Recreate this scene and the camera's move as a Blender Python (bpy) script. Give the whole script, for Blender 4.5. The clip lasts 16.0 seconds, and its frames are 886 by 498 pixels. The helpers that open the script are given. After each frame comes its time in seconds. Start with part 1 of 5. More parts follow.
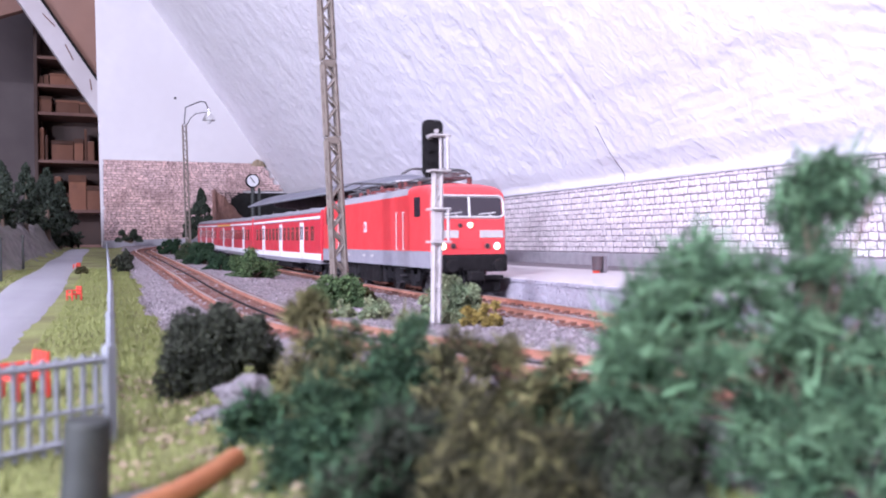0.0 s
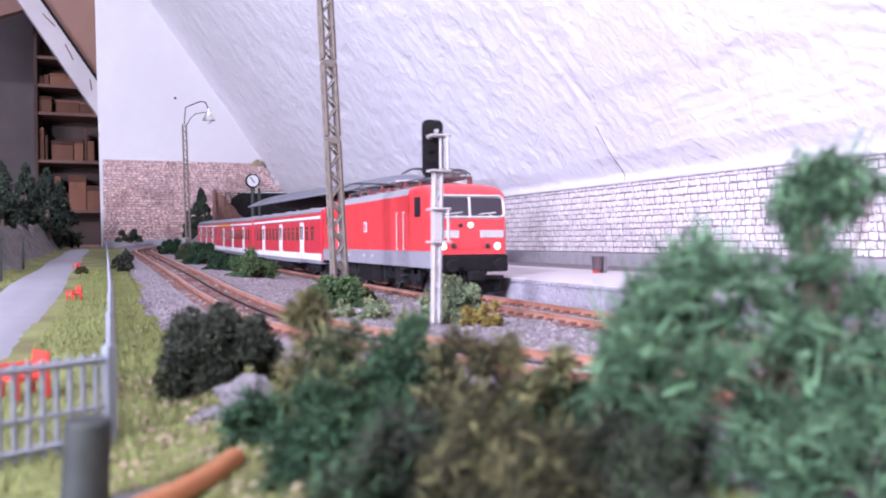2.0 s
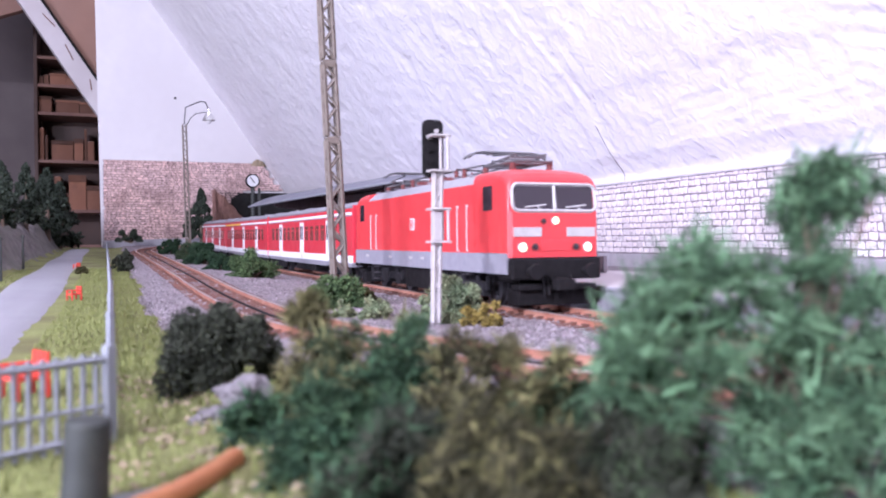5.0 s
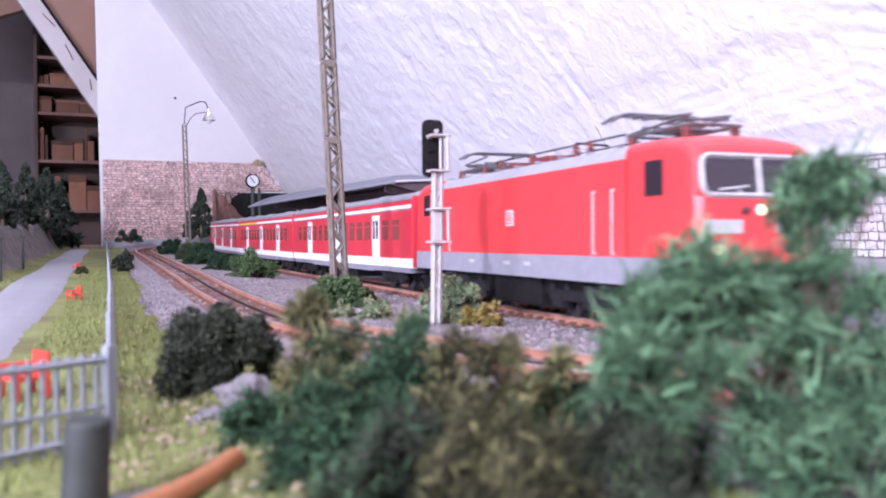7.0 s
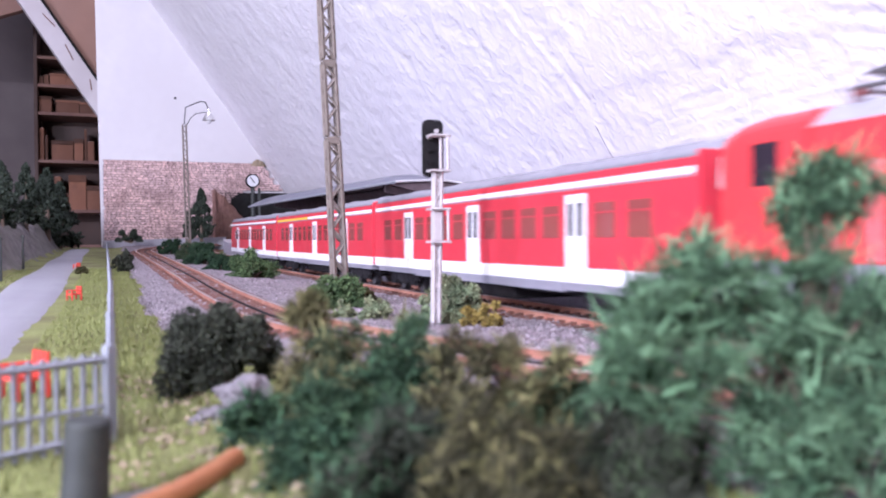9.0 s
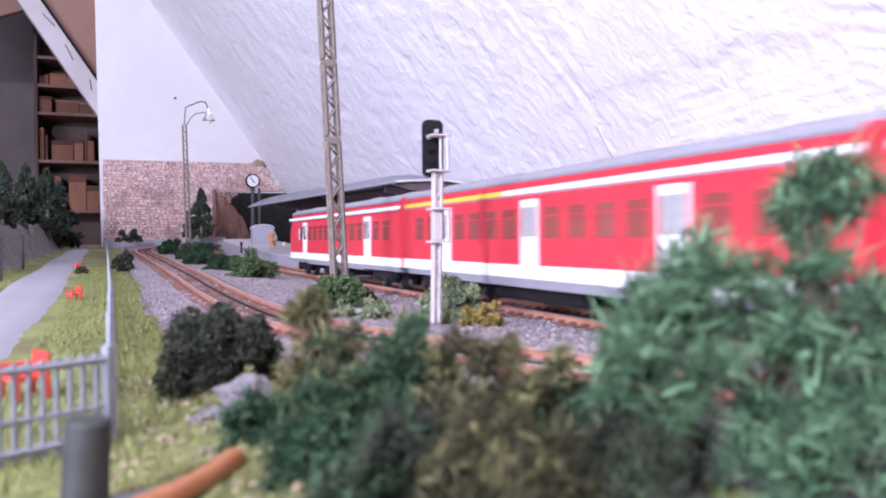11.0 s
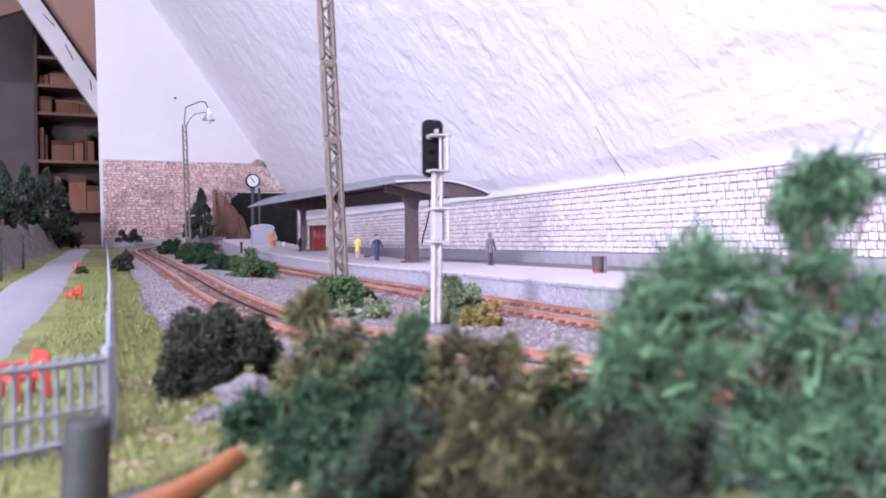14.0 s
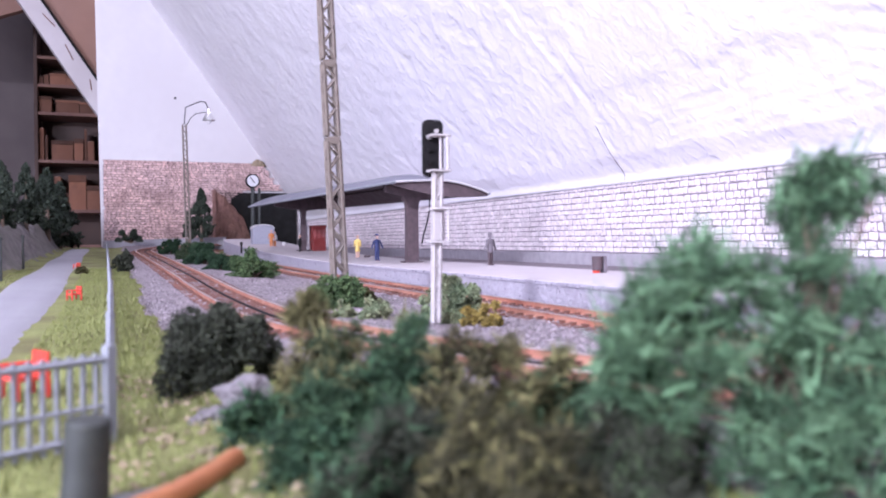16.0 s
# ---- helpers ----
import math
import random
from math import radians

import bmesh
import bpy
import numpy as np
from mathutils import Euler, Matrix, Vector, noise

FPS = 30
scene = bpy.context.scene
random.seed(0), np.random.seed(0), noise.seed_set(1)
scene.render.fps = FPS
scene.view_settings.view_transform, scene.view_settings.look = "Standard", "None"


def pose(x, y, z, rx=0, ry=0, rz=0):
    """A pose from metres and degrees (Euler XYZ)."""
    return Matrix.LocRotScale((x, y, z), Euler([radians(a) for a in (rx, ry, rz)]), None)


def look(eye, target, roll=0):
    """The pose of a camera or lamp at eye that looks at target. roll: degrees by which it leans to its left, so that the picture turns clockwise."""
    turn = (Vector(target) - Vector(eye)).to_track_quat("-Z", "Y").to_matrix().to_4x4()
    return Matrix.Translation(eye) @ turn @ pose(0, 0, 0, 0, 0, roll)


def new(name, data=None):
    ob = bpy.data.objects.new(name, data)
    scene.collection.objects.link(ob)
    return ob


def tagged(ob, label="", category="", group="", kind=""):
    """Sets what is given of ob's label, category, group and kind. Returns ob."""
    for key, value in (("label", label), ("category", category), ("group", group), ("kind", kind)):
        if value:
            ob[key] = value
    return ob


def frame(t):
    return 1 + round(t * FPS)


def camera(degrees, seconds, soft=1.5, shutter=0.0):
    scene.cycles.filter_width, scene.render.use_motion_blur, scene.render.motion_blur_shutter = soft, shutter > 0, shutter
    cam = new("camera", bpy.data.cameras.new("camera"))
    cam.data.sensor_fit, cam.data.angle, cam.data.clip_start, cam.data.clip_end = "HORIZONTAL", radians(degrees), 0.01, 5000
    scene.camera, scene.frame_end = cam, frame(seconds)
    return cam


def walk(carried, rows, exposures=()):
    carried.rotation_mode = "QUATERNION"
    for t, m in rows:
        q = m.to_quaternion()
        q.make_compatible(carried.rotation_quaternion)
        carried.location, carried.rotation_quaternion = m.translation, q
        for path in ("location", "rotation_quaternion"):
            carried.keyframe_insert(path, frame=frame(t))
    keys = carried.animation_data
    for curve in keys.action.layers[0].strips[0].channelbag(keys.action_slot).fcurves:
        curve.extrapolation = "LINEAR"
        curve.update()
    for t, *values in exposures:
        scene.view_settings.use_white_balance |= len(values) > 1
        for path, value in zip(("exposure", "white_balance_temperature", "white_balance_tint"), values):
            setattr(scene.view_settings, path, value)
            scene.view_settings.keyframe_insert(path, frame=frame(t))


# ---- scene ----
cam = camera(56.39, 16.0, soft=1.9, shutter=0.9)
EYE = pose(0, 0, 0.02428, 90 - 0.606, 0, -21.867) @ pose(0, 0, 0, 0, 0, -0.453)
walk(cam, [(0.0, EYE), (16.0, EYE)], exposures=[(0.0, -0.41, 5500, 23), (16.0, -0.41, 5500, 23)])
cam.data.dof.use_dof = True
cam.data.dof.focus_distance = 0.60
cam.data.dof.aperture_fstop = 37.0

# ---- light: a lamp behind the viewer's left shoulder, an added soft fill from the left, dim sky ----
world = bpy.data.worlds.new("world")
scene.world = world
world.use_nodes = True
wn = world.node_tree.nodes
sky = wn.new("ShaderNodeTexSky")
sky.sky_type, sky.sun_disc, sky.sun_elevation, sky.sun_rotation = "NISHITA", False, radians(40), radians(220)
world.node_tree.links.new(sky.outputs[0], wn["Background"].inputs[0])
wn["Background"].inputs[1].default_value = 0.1


def lamp(name, kind, m, energy, size, colour, size_y=None):
    data = bpy.data.lights.new(name, kind)
    data.energy, data.color = energy, colour
    if kind == "AREA":
        data.shape = "RECTANGLE" if size_y else "DISK"
        data.size = size
        if size_y:
            data.size_y = size_y
    ob = new(name, data)
    ob.matrix_world = m
    return ob


lamp("work_lamp", "AREA", look((-0.84, -0.70, 0.66), (0.18, 0.5, 0.05)), 36.0, 0.085, (1.0, 0.96, 0.94))
# broad fill added to brighten the plaster slope and end board; no window stands here
lamp("fill_light", "AREA", look((-1.60, -0.45, 0.40), (0.2, 0.9, 0.2)), 62.0, 0.9, (0.96, 0.93, 0.985), 0.9)

# ---- materials ----


def ramp_mix(nt, fac, a, b):
    mix = nt.nodes.new("ShaderNodeMix")
    mix.data_type = "RGBA"
    nt.links.new(fac, mix.inputs[0])
    for socket, value in ((mix.inputs[6], a), (mix.inputs[7], b)):
        if isinstance(value, tuple):
            socket.default_value = (*value, 1)
        else:
            nt.links.new(value, socket)
    return mix.outputs[2]


def material(name, a, b=None, rough=0.6, metal=0.0, grain=400.0, stain=40.0, bump=0.0, bump_scale=None, spread=0.0, island=0.0,
             c=None, emit=0.0, clear=0.0, spec=0.5):
    """a, b: the two colours of the fine grain; c: colour of larger stains; scales per metre; spread, island: change of value piece by piece."""
    m = bpy.data.materials.new(name)
    m.use_nodes = True
    nt = m.node_tree
    bsdf = nt.nodes["Principled BSDF"]
    coord = nt.nodes.new("ShaderNodeTexCoord")

    def noise_at(scale, detail=4.0):
        n = nt.nodes.new("ShaderNodeTexNoise")
        n.inputs["Scale"].default_value, n.inputs["Detail"].default_value = scale, detail
        nt.links.new(coord.outputs["Object"], n.inputs["Vector"])
        r = nt.nodes.new("ShaderNodeMapRange")
        r.inputs[1].default_value, r.inputs[2].default_value = 0.32, 0.68
        nt.links.new(n.outputs[0], r.inputs[0])
        return r.outputs[0]
    b = b or tuple(v * 0.82 for v in a)
    colour = ramp_mix(nt, noise_at(grain), a, b)
    if c:
        colour = ramp_mix(nt, noise_at(stain, 3.0), colour, c)
    for amount, node, socket in ((spread, "ShaderNodeObjectInfo", "Random"), (island, "ShaderNodeNewGeometry", "Random Per Island")):
        if amount:
            src = nt.nodes.new(node)
            rng = nt.nodes.new("ShaderNodeMapRange")
            rng.inputs[3].default_value, rng.inputs[4].default_value = 1 - amount, 1 + amount
            nt.links.new(src.outputs[socket], rng.inputs[0])
            hsv = nt.nodes.new("ShaderNodeHueSaturation")
            nt.links.new(rng.outputs[0], hsv.inputs["Value"])
            nt.links.new(colour, hsv.inputs["Color"])
            colour = hsv.outputs[0]
    nt.links.new(colour, bsdf.inputs["Base Color"])
    rr = nt.nodes.new("ShaderNodeMapRange")
    rr.inputs[3].default_value, rr.inputs[4].default_value = max(rough - 0.1, 0.05), min(rough + 0.1, 1.0)
    nt.links.new(noise_at(stain * 2.3), rr.inputs[0])
    nt.links.new(rr.outputs[0], bsdf.inputs["Roughness"])
    bsdf.inputs["Metallic"].default_value = metal
    bsdf.inputs["Coat Weight"].default_value = clear
    bsdf.inputs["Specular IOR Level"].default_value = spec
    if emit:
        bsdf.inputs["Emission Color"].default_value = (*a, 1)
        bsdf.inputs["Emission Strength"].default_value = emit
    if bump:
        bn = nt.nodes.new("ShaderNodeBump")
        bn.inputs["Strength"].default_value, bn.inputs["Distance"].default_value = min(bump, 1.0), 0.001 * max(1.0, bump)
        nt.links.new(noise_at(bump_scale or grain, 6.0), bn.inputs["Height"])
        nt.links.new(bn.outputs[0], bsdf.inputs["Normal"])
    return m


def plaster_material():
    """White hand-trowelled plaster: long curved strokes, lumps and faint stains."""
    m = material("trowelled_plaster", (0.80, 0.78, 0.80), (0.74, 0.71, 0.74), rough=0.85, grain=26, stain=4.0, c=(0.78, 0.745, 0.80))
    nt = m.node_tree
    bsdf = nt.nodes["Principled BSDF"]
    coord = nt.nodes.new("ShaderNodeTexCoord")
    heights = []
    for turn, sc, lo in ((0.5, (2.0, 26.0, 26.0), 0.45), (-0.9, (4.0, 60.0, 60.0), 0.4), (0.1, (12.0, 12.0, 12.0), 1.0), (0.3, (70.0, 70.0, 70.0), 0.55)):
        mp = nt.nodes.new("ShaderNodeMapping")
        mp.inputs["Rotation"].default_value = (turn, 0.3 * turn, turn)
        mp.inputs["Scale"].default_value = sc
        nt.links.new(coord.outputs["Object"], mp.inputs[0])
        n = nt.nodes.new("ShaderNodeTexNoise")
        n.inputs["Scale"].default_value, n.inputs["Detail"].default_value, n.inputs["Distortion"].default_value = 1.6, 7.0, 0.9
        nt.links.new(mp.outputs[0], n.inputs["Vector"])
        mul = nt.nodes.new("ShaderNodeMath")
        mul.operation = "MULTIPLY"
        mul.inputs[1].default_value = lo
        nt.links.new(n.outputs[0], mul.inputs[0])
        heights.append(mul.outputs[0])
    total = heights[0]
    for other in heights[1:]:
        add = nt.nodes.new("ShaderNodeMath")
        nt.links.new(total, add.inputs[0])
        nt.links.new(other, add.inputs[1])
        total = add.outputs[0]
    bn = nt.nodes.new("ShaderNodeBump")
    bn.inputs["Strength"].default_value, bn.inputs["Distance"].default_value = 0.5, 0.004
    nt.links.new(total, bn.inputs["Height"])
    nt.links.new(bn.outputs[0], bsdf.inputs["Normal"])
    return m


FRAMEGREY_RGB = (0.50, 0.47, 0.47)
PLINTH_RGB = (0.38, 0.35, 0.38)


def glass_material(name, colour):
    m = bpy.data.materials.new(name)
    m.use_nodes = True
    b = m.node_tree.nodes["Principled BSDF"]
    b.inputs["Base Color"].default_value = (*colour, 1)
    b.inputs["Roughness"].default_value = 0.08
    b.inputs["Specular IOR Level"].default_value = 0.6
    return m


PLASTER = plaster_material()
BOARD = material("white_board", (0.631, 0.606, 0.614), (0.598, 0.573, 0.581), 0.7, grain=60, stain=7, c=(0.581, 0.552, 0.564), bump=0.1, bump_scale=90)
RED = material("loco_red", (0.68, 0.055, 0.058), (0.64, 0.048, 0.054), 0.42, grain=90, stain=20, clear=0.15)
RED2 = material("coach_red", (0.60, 0.042, 0.062), (0.56, 0.038, 0.056), 0.42, grain=90, stain=20, clear=0.15)
GREY = material("skirt_grey", (0.285, 0.275, 0.314), (0.247, 0.237, 0.275), 0.55, grain=300, stain=40)
ROOFGREY = material("roof_grey", (0.34, 0.33, 0.36), (0.29, 0.28, 0.31), 0.6, grain=300, stain=40)
COACHROOF = material("coach_roof_grey", (0.27, 0.26, 0.29), (0.23, 0.22, 0.25), 0.6, grain=300, stain=40)
BLACK = material("frame_black", (0.008, 0.007, 0.008), (0.014, 0.012, 0.013), 0.8, grain=500, stain=90, spec=0.2)
DARKGREY = material("bogie_grey", (0.022, 0.02, 0.023), (0.013, 0.012, 0.013), 0.85, grain=500, stain=90, spec=0.2)
WHITE = material("train_white", (0.82, 0.81, 0.82), (0.78, 0.77, 0.78), 0.45, grain=200, stain=40)
PALE = material("pale_grey_paint", (0.60, 0.58, 0.58), (0.54, 0.52, 0.52), 0.5, grain=200, stain=40)
YELLOW = material("first_class_yellow", (0.80, 0.50, 0.06), (0.76, 0.46, 0.05), 0.5)
GLASS = glass_material("dark_glass", (0.03, 0.022, 0.03))
COACHGLASS = glass_material("brown_glass", (0.25, 0.06, 0.055))
GLOW = material("headlight_glow", (1.0, 0.80, 0.34), (1.0, 0.84, 0.4), 0.3, emit=4.5)
CHROME = material("bright_metal", (0.75, 0.74, 0.73), (0.66, 0.65, 0.64), 0.25, metal=0.9)
PANTO = material("pantograph_grey", (0.176, 0.17, 0.176), (0.115, 0.108, 0.115), 0.5, metal=0.4)
STEEL = material("dark_steel", (0.08, 0.075, 0.08), (0.055, 0.05, 0.055), 0.45, metal=0.6)
RUSTRED = material("insulator_red", (0.20, 0.05, 0.045), (0.15, 0.035, 0.035), 0.5)
RAIL = material("rusty_rail", (0.42, 0.165, 0.105), (0.30, 0.11, 0.075), 0.6, grain=700, stain=60, c=(0.46, 0.24, 0.17))
RAILTOP = material("worn_rail_top", (0.55, 0.47, 0.45), (0.40, 0.28, 0.24), 0.45, metal=0.6, grain=300)
SLEEPER = material("brown_sleeper", (0.19, 0.085, 0.06), (0.12, 0.055, 0.045), 0.8, grain=600, stain=70, spread=0.2, bump=0.3)
BALLAST = material("grey_ballast", (0.383, 0.331, 0.348), (0.162, 0.139, 0.148), 0.95, grain=850, stain=25, c=(0.29, 0.238, 0.261), bump=1.0, bump_scale=900)
GRAVEL = material("gravel_grain", (0.348, 0.302, 0.319), (0.174, 0.151, 0.162), 0.95, grain=300, stain=25, island=0.45)
GRASS = material("straw_grass", (0.282, 0.303, 0.102), (0.225, 0.251, 0.0774), 0.95, grain=420, stain=28, c=(0.155, 0.14, 0.0528), bump=0.5, bump_scale=800)
TUFT = material("grass_fibre", (0.239, 0.257, 0.0866), (0.203, 0.226, 0.0718), 0.9, island=0.2)
ASPHALT = material("grey_lane", (0.344, 0.336, 0.361), (0.303, 0.295, 0.32), 0.9, grain=700, stain=16, c=(0.303, 0.291, 0.32), bump=0.25, bump_scale=900)
PLATTOP = material("platform_paving", (0.586, 0.542, 0.547), (0.517, 0.473, 0.478), 0.9, grain=300, stain=14, c=(0.527, 0.468, 0.478), bump=0.15)
PLATFACE = material("platform_concrete", (0.423, 0.396, 0.45), (0.324, 0.297, 0.351), 0.9, grain=240, stain=60, c=(0.388, 0.36, 0.414), bump=0.6, bump_scale=500)
def add_pits(m, scale, low, high, colour):
    """Small dark chipped holes, spread by noise."""
    nt = m.node_tree
    bsdf = nt.nodes["Principled BSDF"]
    coord = nt.nodes.new("ShaderNodeTexCoord")
    n = nt.nodes.new("ShaderNodeTexNoise")
    n.inputs["Scale"].default_value, n.inputs["Detail"].default_value = scale, 2.0
    nt.links.new(coord.outputs["Object"], n.inputs["Vector"])
    r = nt.nodes.new("ShaderNodeMapRange")
    r.inputs[1].default_value, r.inputs[2].default_value = low, high
    nt.links.new(n.outputs[0], r.inputs[0])
    nt.links.new(ramp_mix(nt, r.outputs[0], bsdf.inputs["Base Color"].links[0].from_socket, colour), bsdf.inputs["Base Color"])


add_pits(PLATFACE, 420, 0.66, 0.70, (0.10, 0.09, 0.11))
STONE = material("light_stone", (0.88, 0.812, 0.825), (0.713, 0.627, 0.653), 0.9, grain=330, stain=60, c=(0.764, 0.665, 0.69), bump=0.5, bump_scale=500, spread=0.13, island=0.13)
add_pits(STONE, 520, 0.64, 0.70, (0.36, 0.31, 0.33))
MORTAR = material("dark_joint", (0.255, 0.217, 0.24), (0.18, 0.15, 0.165), 0.95, grain=500)
STONE2 = material("reddish_stone", (0.788, 0.56, 0.506), (0.552, 0.369, 0.334), 0.9, grain=220, stain=16, c=(0.657, 0.48, 0.458), bump=0.5, island=0.22)
add_pits(STONE2, 26, 0.54, 0.82, (0.26, 0.16, 0.145))
add_pits(STONE2, 300, 0.60, 0.68, (0.17, 0.11, 0.11))
MORTAR2 = material("brown_joint", (0.154, 0.101, 0.096), (0.115, 0.0768, 0.0768), 0.95)
ROCK = material("rock_brown", (0.288, 0.16, 0.12), (0.16, 0.084, 0.068), 0.95, grain=120, stain=18, c=(0.24, 0.128, 0.104), bump=1.0, bump_scale=200)
HILL = material("rock_grey", (0.272, 0.24, 0.232), (0.104, 0.0928, 0.0928), 0.95, grain=110, stain=30, c=(0.16, 0.152, 0.128), bump=1.6, bump_scale=150)
BOULDER = material("boulder_grey", (0.312, 0.286, 0.299), (0.156, 0.14, 0.15), 0.95, grain=420, stain=130, c=(0.234, 0.208, 0.221), bump=1.0, bump_scale=600)
CANOPYTOP = material("canopy_roof", (0.212, 0.212, 0.255), (0.17, 0.17, 0.208), 0.55, grain=200, stain=20, c=(0.187, 0.183, 0.221))
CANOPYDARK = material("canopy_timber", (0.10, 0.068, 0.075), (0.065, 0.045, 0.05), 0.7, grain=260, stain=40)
LATTICE = material("weathered_lattice", (0.197, 0.168, 0.145), (0.118, 0.0936, 0.0794), 0.7, grain=380, stain=60, c=(0.155, 0.123, 0.101))
SIGNALWHITE = material("weathered_white", (0.479, 0.451, 0.451), (0.338, 0.303, 0.296), 0.7, grain=380, stain=90, c=(0.408, 0.373, 0.373))
FENCE = material("pale_plastic", (0.264, 0.274, 0.304), (0.233, 0.243, 0.274), 0.55, grain=200, stain=60)
POSTGREY = material("dark_grey_post", (0.045, 0.05, 0.045), (0.026, 0.029, 0.026), 0.65, grain=300, stain=80)
ORANGE = material("orange_wood", (0.465, 0.18, 0.0675), (0.375, 0.128, 0.045), 0.5, grain=260, stain=50, c=(0.413, 0.165, 0.0675))
CHAIRRED = material("chair_red", (0.66, 0.07, 0.04), (0.58, 0.055, 0.035), 0.5)
BOOTHRED = material("booth_red", (0.195, 0.0228, 0.0195), (0.156, 0.0195, 0.0169), 0.5)
SHEDGREY = material("shed_grey", (0.323, 0.323, 0.374), (0.281, 0.281, 0.332), 0.7)
BARK = material("bark", (0.21, 0.15, 0.11), (0.11, 0.075, 0.055), 0.9, grain=500, bump=0.6)
# foliage flecks: dark a, b and pale c paint shaded gaps and lit tips
MOSS = material("moss_green", (0.03803, 0.0585, 0.02925), (0.01755, 0.02925, 0.01462), 0.9, grain=650, stain=330, c=(0.07575, 0.105, 0.05265), island=0.55, spec=0.25)
BLUEGREEN = material("blue_green_leaf", (0.01555, 0.03996, 0.02138), (0.006221, 0.01598, 0.009504), 0.9, grain=650, stain=330, c=(0.04406, 0.08496, 0.04039), island=0.55, spec=0.25)
LEAF = material("leaf_green", (0.058, 0.108, 0.042), (0.024, 0.047, 0.02), 0.9, grain=650, stain=330, c=(0.115, 0.165, 0.068), island=0.55, spec=0.25)
OLIVE = material("olive_leaf", (0.0698, 0.0661, 0.0257), (0.0294, 0.0308, 0.0132), 0.9, grain=650, stain=330, c=(0.14, 0.125, 0.0551), island=0.55, spec=0.25)
DARKOLIVE = material("dark_olive_leaf", (0.0315, 0.0328, 0.0164), (0.0126, 0.0139, 0.00756), 0.9, grain=650, stain=330, c=(0.0756, 0.0693, 0.0347), island=0.55, spec=0.25)
BLACKGREEN = material("black_green_leaf", (0.03, 0.034, 0.022), (0.014, 0.017, 0.012), 0.9, grain=650, stain=330, c=(0.06, 0.066, 0.045), island=0.55, spec=0.25)
YELLOWLEAF = material("yellow_leaf", (0.28, 0.21, 0.049), (0.189, 0.14, 0.0315), 0.9, island=0.4)
FIBRE = material("fibre_green", (0.0311, 0.0658, 0.034), (0.0125, 0.0286, 0.0154), 0.9, grain=650, stain=330, c=(0.0796, 0.143, 0.0741), island=0.55, spec=0.25)
STRAND = material("pale_fibre", (0.106, 0.208, 0.108), (0.0424, 0.0948, 0.0489), 0.9, grain=650, stain=330, c=(0.187, 0.313, 0.174), island=0.5, spec=0.25)
CONIFER = material("conifer_green", (0.042, 0.0558, 0.0347), (0.0264, 0.0372, 0.0248), 0.9, island=0.5)
OLIVETIP = material("olive_tip", (0.158, 0.153, 0.0577), (0.0884, 0.093, 0.0372), 0.9, grain=650, stain=330, c=(0.195, 0.177, 0.079), island=0.4, spec=0.25)
GREENTIP = material("green_tip", (0.0442, 0.1054, 0.0578), (0.0238, 0.0612, 0.034), 0.9, grain=650, stain=330, c=(0.0816, 0.136, 0.0612), island=0.4, spec=0.25)
BEIGE = material("pale_gravel", (0.346, 0.279, 0.189), (0.262, 0.199, 0.126), 0.9, island=0.3)
WOODDARK = material("dark_wood", (0.08, 0.0375, 0.0225), (0.045, 0.021, 0.014), 0.6, grain=12, stain=3, c=(0.06, 0.0275, 0.0175))
WOODPANEL = material("brown_panel", (0.306, 0.1683, 0.119), (0.2525, 0.1343, 0.09605), 0.65, grain=25, stain=5, c=(0.2754, 0.1564, 0.1148))
BOXBROWN = material("brown_box", (0.24, 0.104, 0.056), (0.128, 0.06, 0.036), 0.8, grain=30, stain=9, c=(0.176, 0.08, 0.048), spread=0.6)
ROOMWALL = material("room_wall", (0.19, 0.16, 0.155), (0.155, 0.13, 0.128), 0.9, grain=9, stain=2)
FLOORWOOD = material("floor_wood", (0.22, 0.13, 0.085), (0.16, 0.09, 0.06), 0.6, grain=9, stain=3)
# near-black that stands in for deep shade in openings and gaps
SHADEBLACK = material("painted_shade_black", (0.004, 0.0035, 0.0035), None, 0.95)
LIGHTMOSS = material("light_moss", (0.208, 0.273, 0.156), (0.117, 0.169, 0.091), 0.9, grain=500, stain=120, c=(0.26, 0.26, 0.143), island=0.45)
BEAMWHITE = material("weathered_beam", (0.66, 0.62, 0.63), (0.56, 0.51, 0.52), 0.7, grain=22, stain=6, c=(0.48, 0.43, 0.43), bump=0.4, bump_scale=30)
SKIN = material("figure_pink", (0.60, 0.38, 0.30), None, 0.6)
BLUECLOTH = material("figure_blue", (0.035, 0.0455, 0.14), None, 0.7)
YELLOWCLOTH = material("figure_yellow", (0.75, 0.55, 0.16), None, 0.7)
ORANGECLOTH = material("figure_orange", (0.65, 0.25, 0.08), None, 0.7)
GREYCLOTH = material("figure_grey", (0.19, 0.165, 0.185), None, 0.7)
REDFLOWER = material("red_flower", (0.70, 0.09, 0.04), None, 0.7)
FRAMEGREY = material("frame_grey", FRAMEGREY_RGB, None, 0.5)
PLINTH = material("plinth_grey", PLINTH_RGB, None, 0.85, grain=200, stain=15, bump=0.2)
SHELFWOOD = material("shelf_wood", (0.24, 0.13, 0.095), (0.17, 0.09, 0.07), 0.7, grain=14, stain=4)
FACEWHITE = material("dial_white", (0.6, 0.6, 0.615), (0.57, 0.57, 0.585), 0.5)

# ---- mesh helpers: everything below is drawn in millimetres ----
MM = 0.001


